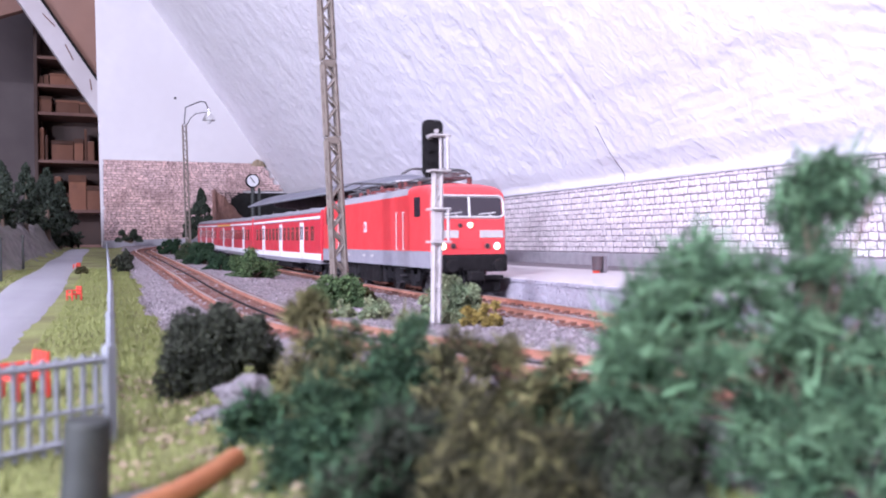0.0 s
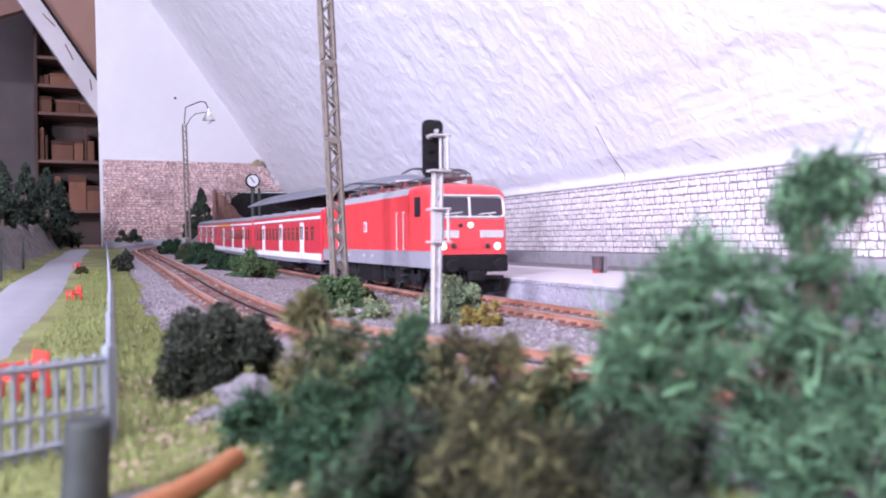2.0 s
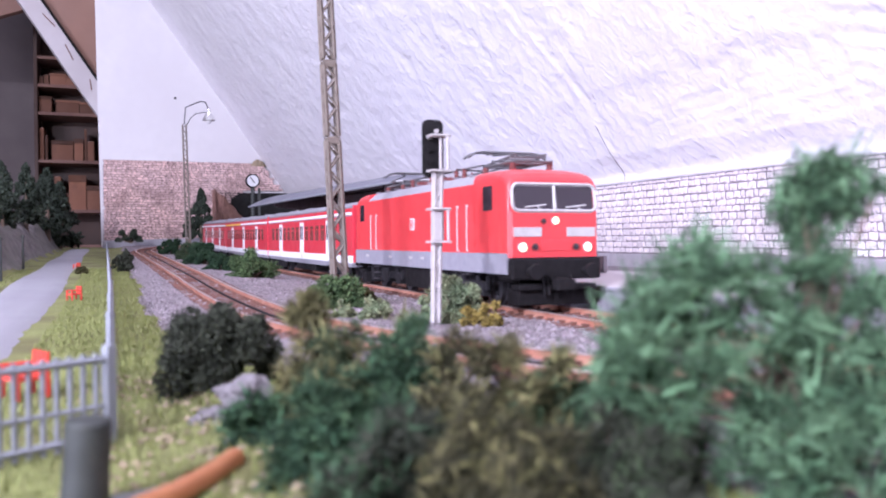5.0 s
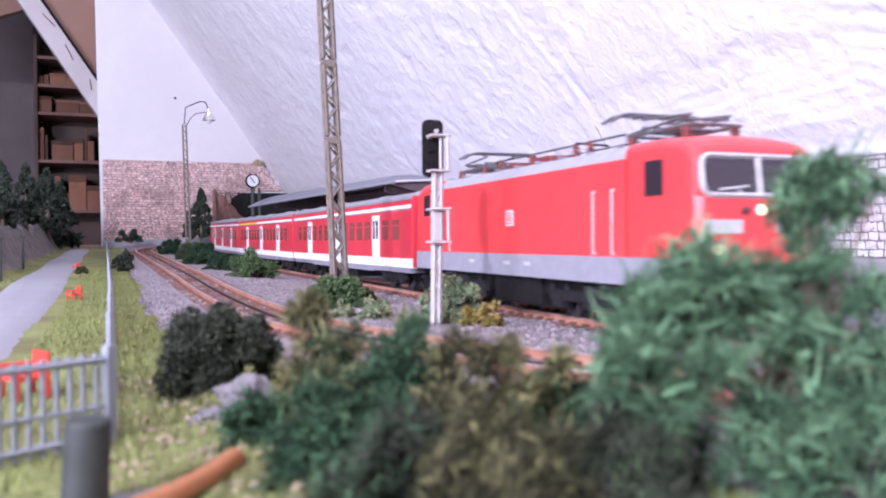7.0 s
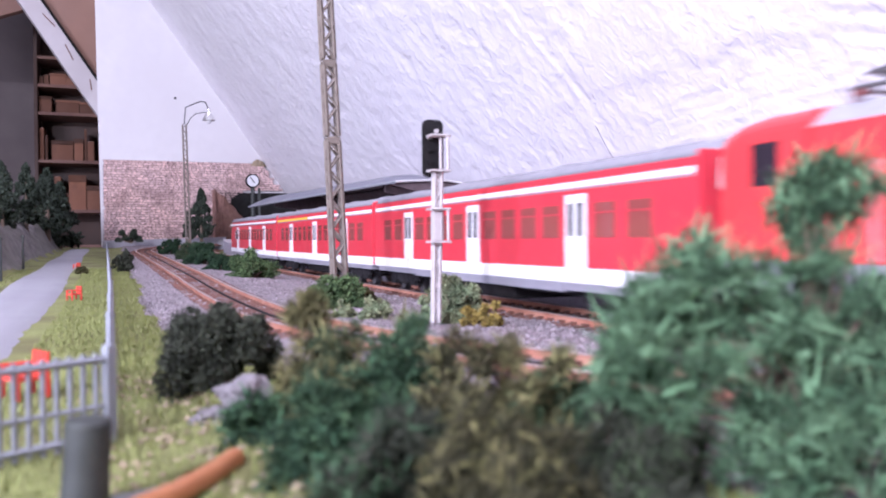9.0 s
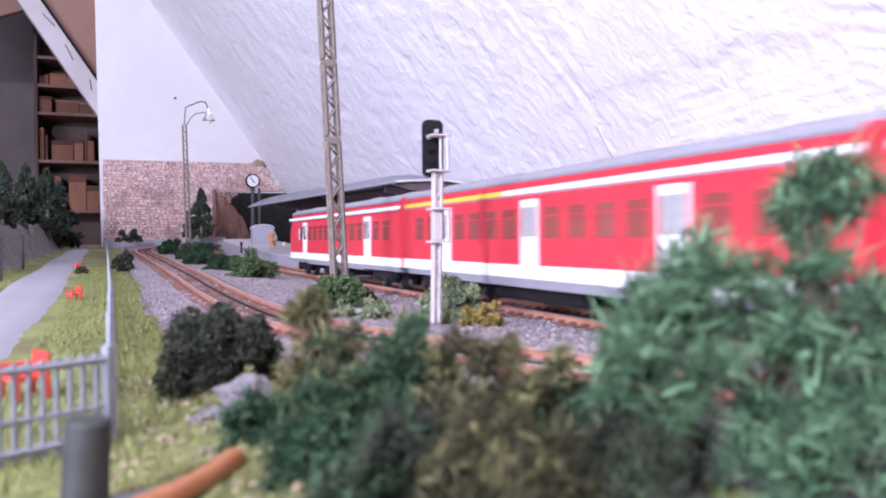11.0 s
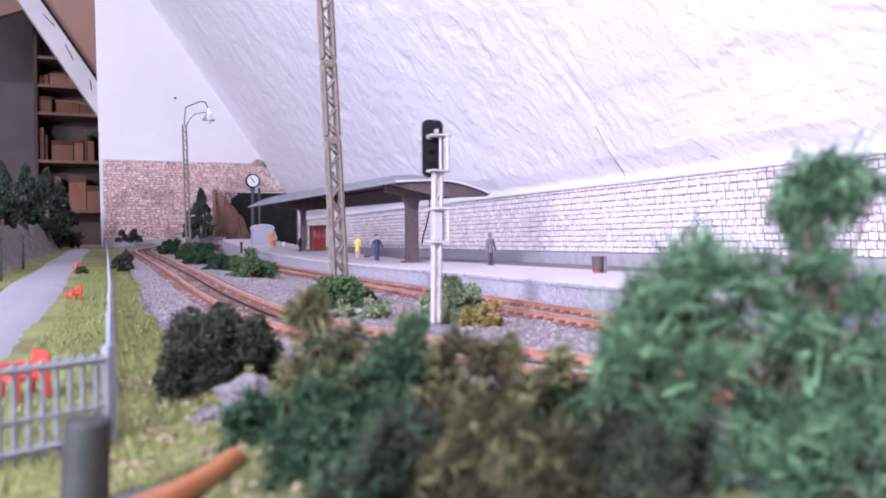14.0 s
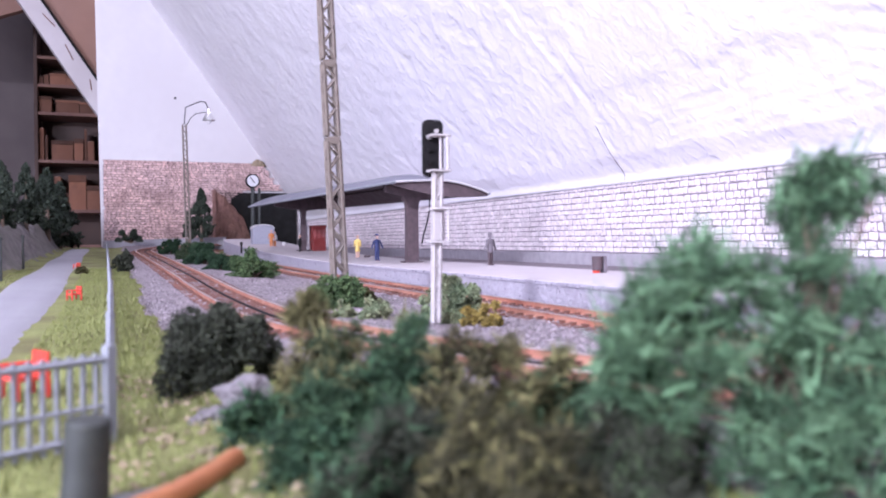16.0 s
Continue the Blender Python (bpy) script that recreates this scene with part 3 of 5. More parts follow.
def stone_mesh(name, w, h, seed, mat):
    """A rough face: outer rim and a raised, uneven middle. Local x: out of the wall, y along, z up."""
    rng = random.Random(seed)
    bm = B()
    def j(v):
        return v + rng.uniform(-0.36, 0.36)
    outer = [Vector((0, j(s * w / 2), j(t * h / 2))) for s, t in ((-1, -1), (0, -1), (1, -1), (1, 1), (0, 1), (-1, 1))]
    inner = [Vector((-rng.uniform(0.3, 0.62), v.y * 0.86, v.z * 0.78)) for v in outer]
    loft(bm, [[v + Vector((0.6, 0, 0)) for v in outer], outer, inner])
    ob = part(name, bm, mat)
    me = ob.data
    bpy.data.objects.remove(ob)
    return me


def wall_courses(y0, y1, z0, z1, seed):
    rng = random.Random(seed)
    z = z0
    while z < z1 - 1.5:
        h = min(rng.choice((3.5, 4.0, 4.5)), z1 - z)
        y = y0 + rng.uniform(-5, 0)
        while y < y1:
            w = rng.choice((3.5, 4.5, 5.5, 6.5, 8.0))
            yield y + w / 2, z + h / 2, w, h
            y += w
        z += h


stone_stock = {}
joined_v, joined_f = [], []
placed = 0
for y, z, w, h in sorted(wall_courses(180, 1440, 15, 61.6, 3)):
    h = round(h * 2) / 2
    if h < 1.5 or y > 1435:
        continue
    top = 61.6 + (2.2 if y > 395 else 0.0) - (1.0 if y > 860 else 0.0)
    if z + h / 2 > top:
        continue
    key = (w, h, random.randrange(3))
    if key not in stone_stock:
        stone_stock[key] = stone_mesh("stone", w - 0.85, h - 0.62, hash((w, h, key[2])) % 1000, STONE)
    me = stone_stock[key]
    if 290 < y < 560 and placed < 300 and z > 30:
        ob = new("stone", me)
        ob.parent = wall
        ob.matrix_basis = at(WX - 0.05, y, z)
        placed += 1
    else:
        o = len(joined_v)
        joined_v.extend([(v.co.x * 1000 + WX - 0.05, v.co.y * 1000 + y, v.co.z * 1000 + z) for v in me.vertices])
        joined_f.extend([tuple(o + i for i in p.vertices) for p in me.polygons])
tagged(raw("stonework", joined_v, joined_f, STONE, wall), kind="stuff")
# ---- stone facing of the end wall with the tunnel mouth ----
ARCH = (172.0, 300.0, 110.0)   # left, right, top of the dark opening


def in_arch(x, z, grow=0.0):
    l, r, t = ARCH
    if x < l - grow or x > r + grow:
        return False
    lim = t - 42 * max(0.0, (212 - x) / 40.0) ** 1.7 + grow
    return z < lim


facing = thing("stone_facing", at(0, 0, 0), "weathered reddish stone facing across the end of the layout", "wall", kind="structure")
vs, fs, mv, mf = [], [], [], []
rng = random.Random(9)
z = 20.0
while z < 157:
    h = rng.choice((3.6, 4.2, 4.8))
    x = -12 + rng.uniform(-4, 0)
    while x < 290:
        w = rng.uniform(5.0, 9.5)
        xa, xb = max(x + 0.35, -10.5), x + w - 0.35
        if xb - xa > 1 and not in_arch((xa + xb) / 2, z + h / 2) and xb < slope_x(z + h) - 1:
            o = len(vs)
            d = rng.uniform(0.5, 1.6)
            za, zb = z + 0.3, z + h - 0.3
            vs += [(xa, GY, za), (xb, GY, za), (xb, GY, zb), (xa, GY, zb), (xa + 0.5, GY - d, za + 0.4), (xb - 0.5, GY - d, za + 0.4), (xb - 0.5, GY - d, zb - 0.4), (xa + 0.5, GY - d, zb - 0.4)]
            fs += [(o, o + 1, o + 5, o + 4), (o + 1, o + 2, o + 6, o + 5), (o + 2, o + 3, o + 7, o + 6), (o + 3, o, o + 4, o + 7), (o + 4, o + 5, o + 6, o + 7)]
            o = len(mv)
            xm = max(x, -11.0)
            mv += [(xm, GY + 0.3, z), (x + w, GY + 0.3, z), (x + w, GY + 0.3, z + h), (xm, GY + 0.3, z + h)]
            mf.append((o, o + 1, o + 2, o + 3))
        x += w
    z += h
tagged(raw("stonework", vs, fs, STONE2, facing), kind="stuff")
raw("joints", mv, mf, MORTAR2, facing)
# ragged bits that stand above the facing
bm = B()
for k in range(9):
    box(bm, 226 + k * 3.2, 229 + k * 3.2, GY - 3, GY + 2, 155, 160 + 7 * math.sin(k * 0.5) + random.uniform(-1, 1), 0.3)
part("broken_edge", bm, BEIGE, facing)
# tunnel mouth: a solid block painted black for the shade inside, and rock lining
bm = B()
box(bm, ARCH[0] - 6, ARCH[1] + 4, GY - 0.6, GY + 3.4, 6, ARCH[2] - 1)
structure(part("tunnel_mouth", bm, SHADEBLACK), "tunnel mouth, its inner shade painted as a flat black block", "tunnel")
bm = B()
rings = []
for i in range(12):
    t = i / 11
    ring = []
    for k in range(10):
        a = k / 9
        xx = 160 + 68 * t * (1 - 0.3 * a) + 3 * noise.noise((t * 5, a * 4, 1.0))
        zz = 14 + a * (98 - 44 * t) + 4 * noise.noise((t * 4, a * 5, 8.0))
        yy = GY - 42 + 40 * t * 0.9 - 10 * a + 6 * noise.noise((t * 5, a * 5, 4.0))
        ring.append(Vector((xx, yy, zz)))
    ring += [Vector((ring[-1].x, GY + 2, ring[-1].z)), Vector((ring[0].x, GY + 2, ring[0].z))]
    rings.append(ring)
loft(bm, rings)
tagged(part("tunnel_rock", bm, ROCK), "rough brown rock at the tunnel mouth", "rock")

# ---- foliage ----


def leaf_cloud(rng, centres, radii, count, size, elong=1.0, droop=0.0, fill=0.5):
    """Small folded leaves spread through overlapping clumps; returns vertices and faces."""
    centres, radii = np.asarray(centres, float), np.asarray(radii, float)
    k = rng.integers(0, len(centres), count)
    d = rng.normal(size=(count, 3))
    d /= np.linalg.norm(d, axis=1)[:, None]
    r = radii[k] * (fill + (1 - fill) * rng.random(count))[:, None] * rng.uniform(0.8, 1.15, count)[:, None]
    p = centres[k] + d * r
    u = d + rng.normal(scale=0.7, size=(count, 3))
    u[:, 2] -= droop
    u /= np.linalg.norm(u, axis=1)[:, None]
    w = np.cross(u, rng.normal(size=(count, 3)))
    w /= np.linalg.norm(w, axis=1)[:, None]
    s = size * rng.uniform(0.5, 1.4, count)[:, None]
    nrm = np.cross(u, w)
    a, b = p - u * s * elong * 0.5, p + u * s * elong * 0.5
    l, q = p + w * s * 0.42 + nrm * s * 0.15, p - w * s * 0.42 + nrm * s * 0.15
    vs = np.stack([a, l, b, q], 1).reshape(-1, 3)
    fs = [(4 * i, 4 * i + 1, 4 * i + 2, 4 * i + 3) for i in range(count)]
    return vs, fs


def bush(name, x, y, z, rx, ry, rz, count, size, mat, label, seed, clumps=22, elong=1.3, droop=0.0, category="bush", group="", lift=0.0, fill=0.45):
    rng = np.random.default_rng(seed)
    ob = thing(name, at(x, y, z), label, category, group)
    d = rng.normal(size=(clumps, 3))
    d /= np.linalg.norm(d, axis=1)[:, None]
    d[:, 2] = np.abs(d[:, 2]) * 1.15 - 0.18
    c = d * (rx, ry, rz) * rng.uniform(0.45, 0.86, clumps)[:, None] + (0, 0, lift + rz * 0.1)
    rad = np.stack([rng.uniform(0.16, 0.36, clumps) * min(rx, ry, rz * 1.2)] * 3, 1)
    bm = B()
    for q in c[:: max(1, clumps // 9)]:
        rod(bm, (0, 0, -2), Vector(q) * 0.5, 0.05 * rx, 0.035 * rx, 5)
        rod(bm, Vector(q) * 0.5, q, 0.035 * rx, 0.012 * rx, 5)
    part("stem", bm, BARK, ob)
    vs, fs = leaf_cloud(rng, c, rad, count, size, elong, droop, fill)
    vs[:, 2] = np.maximum(vs[:, 2], -1.0)
    raw("crown", vs, fs, mat, ob)
    return ob


def zb(x, y):
    return ground_z(x, y) + 0.8


def conifer(x, y, z, h, r, seed, mat=None, label="small dark green model conifer"):
    rng = np.random.default_rng(seed)
    ob = thing("conifer_tree", at(x, y, z), label, "tree", "conifers")
    bm = B()
    rod(bm, (0, 0, -3), (0, 0, h * 0.95), r * 0.12, r * 0.02, 7)
    part("trunk", bm, BARK, ob)
    cs, rs = [], []
    for k in range(70):
        t = rng.random() ** 0.8
        a = rng.random() * 6.28
        w = r * (math.sin(math.pi * min(1.0, (t * 0.86 + 0.14))) ** 0.6) * (1 - 0.55 * t) * rng.uniform(0.3, 0.85)
        cs.append((w * math.cos(a), w * math.sin(a), h * (0.08 + 0.9 * t)))
        rs.append([r * 0.32 * (1.15 - t)] * 2 + [h * 0.07])
    vs, fs = leaf_cloud(rng, cs, rs, 7000, r * 0.11, 1.8, -0.4, 0.3)
    raw("crown", vs, fs, mat or CONIFER, ob)
    return ob


# ---- train ----


def ring_yz(x, w, z0, z1, crown, rr, n=5):
    """Section across a vehicle at x: sides at +-w from z0, rounded into a crowned roof at z1 .. z1 + crown."""
    pts = [Vector((x, -w, z0)), Vector((x, -w, z1 - rr))]
    for i in range(1, n + 1):
        a = math.pi / 2 * i / n
        pts.append(Vector((x, -w + rr * (1 - math.cos(a)), z1 - rr + rr * math.sin(a))))
    pts.append(Vector((x, -w * 0.45, z1 + crown * 0.8)))
    pts.append(Vector((x, 0, z1 + crown)))
    return pts + [Vector((x, -p.y, p.z)) for p in reversed(pts[:-1])]


WHEELS = []


def wheelset(parent, x, r):
    """Axle with two wheels, built round its own middle so that it can roll."""
    bm = B()
    rod(bm, (0, -9, 0), (0, 9, 0), 1.0, n=8)
    for side in (-1, 1):
        rod(bm, (0, side * 7.4, 0), (0, side * 9.4, 0), r, n=22)
        rod(bm, (0, side * 7.0, 0), (0, side * 7.6, 0), r + 0.8, n=22)
        rod(bm, (0, side * 9.4, 0), (0, side * 9.9, 0), r * 0.3, n=10)
        for k in range(6):
            a = k * math.pi / 3
            bar(bm, (r * 0.25 * math.cos(a), side * 9.5, r * 0.25 * math.sin(a)), (r * 0.82 * math.cos(a), side * 9.5, r * 0.82 * math.sin(a)), 0.9)
    ob = part("wheelset", bm, STEEL, parent)
    ob.matrix_basis = at(x, 0, 2 + r)
    WHEELS.append((ob, x, r))


def bogie(parent, x, base, r, w=13.0):
    bm = B()
    for side in (-1, 1):
        y = side * w
        box(bm, x - base / 2 - 5, x + base / 2 + 5, y - 1, y + 1, 7, 10, 0.4)
        for dx in (-base / 2, base / 2):
            box(bm, x + dx - 2.6, x + dx + 2.6, y - 1.6, y + 1.6, 5, 9.6, 0.5)
            rod(bm, (x + dx - 4.2, y, 7.5), (x + dx - 4.2, y, 12), 1.0)
            rod(bm, (x + dx + 4.2, y, 7.5), (x + dx + 4.2, y, 12), 1.0)
        box(bm, x - 5, x + 5, y - 1.3, y + 1.3, 5.5, 12, 0.6)
    box(bm, x - 4, x + 4, -w, w, 8, 11)
    b = part("bogie", bm, DARKGREY, parent, "dark grey bogie frame")
    for dx in (-base / 2, base / 2):
        wheelset(b, x + dx, r)
    return b


def buffers(parent, x, d, z=14.0):
    for side in (-1, 1):
        bm = B()
        rod(bm, (x, side * 10, z), (x + d * 4.5, side * 10, z), 1.3)
        rod(bm, (x + d * 4.5, side * 10, z), (x + d * 5.6, side * 10, z), 2.6, 2.4, 14)
        part("buffer", bm, BLACK, parent)
    bm = B()
    box(bm, min(x, x + d * 4), max(x, x + d * 4), -2.2, 2.2, z - 5, z - 2, 0.4)
    box(bm, min(x + d * 3, x + d * 6.5), max(x + d * 3, x + d * 6.5), -3.2, 3.2, z - 6, z - 2.4, 0.5)
    part("coupler", bm, BLACK, parent)


def pantograph(parent, x, d):
    """A folded pantograph: base frame on insulators, folded arms and the collector head."""
    for px in (-11, 11):
        for py in (-7, 7):
            bm = B()
            rod(bm, (x + px, py, 47), (x + px, py, 50.2), 0.9)
            rod(bm, (x + px, py, 48), (x + px, py, 48.6), 1.3)
            rod(bm, (x + px, py, 49.2), (x + px, py, 49.8), 1.3)
            part("insulator", bm, RUSTRED, parent, "dark red insulator")
    bm = B()
    box(bm, x - 4, x + 4, -3, 3, 50, 52, 0.4)
    frame_ = part("pantograph", bm, PANTO, parent, "folded grey steel pantograph")
    rods = []
    for py in (-7, 7):
        rods += [("base_bar", (x - 13, py, 50.6), (x + 13, py, 50.6), 0.9), ("lower_arm", (x - d * 12, py, 51), (x + d * 11, py * 0.8, 53.2), 0.7),
                 ("upper_arm", (x + d * 11, py * 0.8, 53.2), (x - d * 9, py * 0.75, 54.6), 0.6)]
    rods += [("base_bar", (x + px, -7, 50.6), (x + px, 7, 50.6), 0.8) for px in (-13, -4, 4, 13)]
    rods += [("cross_rod", (x + px, -6, 52.4), (x + px + 2, 6, 52.4), 0.6) for px in (-8, 0, 8)]
    for name, p, q, w in rods:
        bm = B()
        bar(bm, p, q, w * 0.8)
        part(name, bm, PANTO, frame_)
    bm = B()
    for px in (-11.5, -7.5):
        pts = [(-15.5, 53.4), (-12.5, 55.2), (-10, 55.6), (10, 55.6), (12.5, 55.2), (15.5, 53.4)]
        for (ya, za), (yb2, zb2) in zip(pts, pts[1:]):
            bar(bm, (x + d * px, ya, za), (x + d * px, yb2, zb2), 0.55)
    for py in (-6, 6):
        bar(bm, (x - d * 12, py, 55.2), (x - d * 7, py, 55.2), 0.6)
    part("collector_head", bm, PANTO, frame_)


def wedge_front(d):
    """Rings for a cab end. d: +1 front, -1 rear."""
    out = []
    for x, w, z1, crown, rr in ((64, 17, 47.0, 0.9, 3.2), (76, 17, 47.0, 0.9, 3.4), (83, 16.9, 46.4, 0.8, 3.6), (86.8, 16.7, 45.2, 0.6, 3.6), (88.4, 16.3, 44.0, 0.4, 3.4), (89.0, 15.6, 43.0, 0.3, 3.0)):
        out.append(ring_yz(d * x, w, 20, z1, crown, rr))
    return out


def locomotive():
    lo = thing("electric_locomotive", at(0, 0, 0), "red electric model locomotive with grey skirt and lit headlights", "locomotive")
    # red body: machine room and two cabs
    bm = B()
    loft(bm, [[Vector((x, y, z)) for y, z in ((-17, 19.9), (-17, 43.4), (17, 43.4), (17, 19.9))] for x in (-65, 65)])
    for d in (1, -1):
        rings = wedge_front(d)
        loft(bm, rings, caps=True)
        # front plate below the windscreen
        lower = [[Vector((d * x, y, z)) for y, z in ((-w, 18.6), (-w, 33.2), (w, 33.2), (w, 18.6))] for x, w in ((84, 16.95), (88.6, 16.4), (90.2, 15.2))]
        loft(bm, lower)
    body = part("body", bm, RED, lo)
    # skirt
    bm = B()
    sk = [(-90.2, 15.6), (-88.8, 16.8), (-84, 17.1), (84, 17.1), (88.8, 16.8), (90.2, 15.6)]
    loft(bm, [[Vector((x, y, z)) for y, z in ((-w, 13.2), (-w, 19.9), (w, 19.9), (w, 13.2))] for x, w in sk[1:-1]])
    skirt = part("skirt", bm, GREY, lo, "grey side skirt")
    for x in (-66, -30, -2, 12):
        bm = B()
        box(bm, x - 1.9, x + 1.9, -17.3, -17.1, 16.6, 17.7)
        part("label_plate", bm, FRAMEGREY, skirt)
    # roof
    bm = B()
    loft(bm, [[Vector((x, y, z)) for y, z in ((-17.05, 43.4), (-13.2, 46.9), (-12.4, 47.1), (12.4, 47.1), (13.2, 46.9), (17.05, 43.4))] for x in (-65.5, 65.5)])
    roof = part("roof", bm, ROOFGREY, lo, "grey machine-room roof")
    bm = B()
    for x in np.linspace(-56, 56, 9):
        box(bm, x - 0.25, x + 0.25, -15.4, 15.4, 46.9, 47.35)
    part("roof_seam", bm, GREY, roof)
    pantograph(lo, 63, 1)
    pantograph(lo, -52, -1)
    for x in (-30, -24, -12, -6, 4, 12, 22, 30):
        bm = B()
        y = -6 if x % 4 else 5
        for k in range(4):
            rod(bm, (x, y, 47.2 + k * 1.1), (x, y, 47.9 + k * 1.1), 1.25, 0.9)
        rod(bm, (x, y, 47), (x, y, 52), 0.5)
        part("roof_insulator", bm, RUSTRED, lo, "dark red roof insulator")
    bm = B()
    bar(bm, (-34, -6, 51.6), (48, -6, 51.6), 0.42)
    bar(bm, (-34, 5, 51.2), (38, 5, 51.2), 0.4)
    bar(bm, (22, -6, 52.2), (22, 5, 51.8), 0.5)
    part("roof_cable", bm, STEEL, lo)
    for x0, x1 in ((-20, -15), (-2, 10)):
        bm = B()
        box(bm, x0, x1, -8, 8, 47.1, 50, 0.6)
        part("roof_box", bm, RUSTRED, lo)
    # cab windows, fronts, lights
    for d in (1, -1):
        for side in (-1, 1):
            bm = B()
            box(bm, min(d * 71.7, d * 78.8), max(d * 71.7, d * 78.8), side * 17.02 - 0.12, side * 17.02 + 0.12, 33.9, 42.0, 0.1)
            part("cab_window", bm, GLASS, lo, "dark cab side window")
            for x in (50.1, 58.9):
                bm = B()
                rod(bm, (d * x, side * 17.6, 20.4), (d * x, side * 17.6, 36.4), 0.22)
                for z in (20.6, 36.2):
                    rod(bm, (d * x, side * 17.0, z), (d * x, side * 17.8, z), 0.3)
                part("handrail", bm, PALE, lo, "pale thin handrail")
            bm = B()
            for z in (12.2, 9.2, 6.4):
                box(bm, d * 54.5 - 3.2, d * 54.5 + 3.2, side * 15.2 - 1.2, side * 15.2 + 1.2, z - 0.3, z + 0.3)
            part("step", bm, STEEL, lo)
        xw = d * 89.0
        # windscreen frame, set back at the top
        bm = B()
        def fr(y, z, o=0.0):
            t = (z - 33) / 10
            return Vector((d * (90.3 - 1.2 * t + o), y, z))
        ring = []
        for cy, cz, a0 in ((12.9, 39.8, 0), (-12.9, 39.8, 90), (-12.9, 35.6, 180), (12.9, 35.6, 270)):
            ring += [(cy + 2.2 * math.cos(radians(a0 + k * 22.5)), cz + 2.2 * math.sin(radians(a0 + k * 22.5))) for k in range(5)]
        for a, b in list(zip(ring, ring[1:] + ring[:1])) + [((0, 33.4), (0, 42.0))]:
            bar(bm, fr(*a), fr(*b), 0.85)
            ball(bm, fr(*a), 0.5, u=8, v=6)
        part("windscreen_frame", bm, FRAMEGREY, lo, "pale grey windscreen frame")
        for y0, y1 in ((-14.2, -0.5), (0.5, 14.2)):
            bm = B()
            loft(bm, [[fr(y0, 33.8, o), fr(y1, 33.8, o), fr(y1, 41.7, o), fr(y0, 41.7, o)] for o in (-1.4, -0.15)])
            pane = part("windscreen_pane", bm, GLASS, lo)
            bm = B()
            ym = (y0 + y1) / 2
            bar(bm, fr(ym - 3.5, 34.6, 0.15), fr(ym + 4, 35.4, 0.15), 0.35)
            bar(bm, fr(ym + 2, 34.0, 0.15), fr(ym + 0.5, 35.2, 0.15), 0.3)
            part("wiper", bm, PALE, pane)
        # pale panels, lights
        for y0, y1 in ((-15.0, -5.0), (4.2, 14.6)):
            bm = B()
            box(bm, d * 90.35 - 0.2, d * 90.35 + 0.2, y0, y1, 25.2, 28.2, 0.1)
            part("front_panel", bm, FRAMEGREY, lo, "pale grey front panel")
        for y, z, r, hot in ((-11.8, 21.8, 1.3, 1), (11.8, 21.8, 1.3, 1), (0, 30.3, 1.05, 1), (-7.4, 21.9, 0.9, 0), (7.4, 21.9, 0.9, 0), (-4.4, 30.2, 0.6, 0)):
            bm = B()
            rod(bm, (d * 90.0, y, z), (d * 90.75, y, z), r + 0.3, n=18)
            rim = part("headlight_rim" if hot else "tail_lamp", bm, PALE if hot else RUSTRED, lo)
            bm = B()
            ball(bm, (d * 90.7, y, z), 0.5, r, r, 14, 8)
            part("lens", bm, GLOW if hot and d > 0 else GLASS, rim)
        bm = B()
        for z in (23.6,):
            box(bm, d * 90.3 - 0.2, d * 90.3 + 0.2, -5.4, 5.4, 20.6, 24.2, 0.1)
        part("number_panel", bm, RED, lo)
        # dark buffer beam, plough, hoses
        bm = B()
        box(bm, min(d * 82, d * 91.4), max(d * 82, d * 91.4), -16.2, 16.2, 11.5, 18.4, 0.8)
        box(bm, min(d * 82, d * 90), max(d * 82, d * 90), -13.5, 13.5, 3.2, 8.5, 0.6)
        for y in (-5, -3.4, 3.4, 5):
            rod(bm, (d * 91.2, y, 13), (d * 92.4, y, 6.5), 0.45)
        box(bm, min(d * 86, d * 92), max(d * 86, d * 92), -14, 14, 8.2, 10.0, 0.4)
        part("buffer_beam", bm, BLACK, lo)
        buffers(lo, d * 91.2, d, 14.2)
    for side in (-1, 1):
        bm = B()
        box(bm, -2.5, 2.5, side * 17.1 - 0.12, side * 17.1 + 0.12, 28.6, 33.4, 0.1)
        emblem = part("emblem", bm, WHITE, lo, "small square white emblem with a red ring")
        for a0, a1, c0, c1 in ((-1.9, 1.9, 32.4, 32.9), (-1.9, 1.9, 29.1, 29.6), (-1.9, -1.4, 29.6, 32.4), (1.4, 1.9, 29.6, 32.4), (-0.25, 0.25, 29.9, 32.1), (-1.1, -0.6, 29.9, 32.1), (0.6, 1.1, 29.9, 32.1)):
            bm = B()
            box(bm, a0, a1, side * 17.2 - 0.1, side * 17.2 + 0.1, c0, c1)
            part("emblem_bar", bm, RED, emblem)
    bm = B()
    box(bm, -60, 60, -13, 13, 8, 14, 0.8)
    box(bm, -16, 16, -15, 15, 4.5, 13.4, 1.0)
    box(bm, -84, 84, -10, 10, 10, 14)
    part("underframe", bm, BLACK, lo)
    for x in (-45, 45):
        bogie(lo, x, 38, 6.8, 13.5)
    return lo


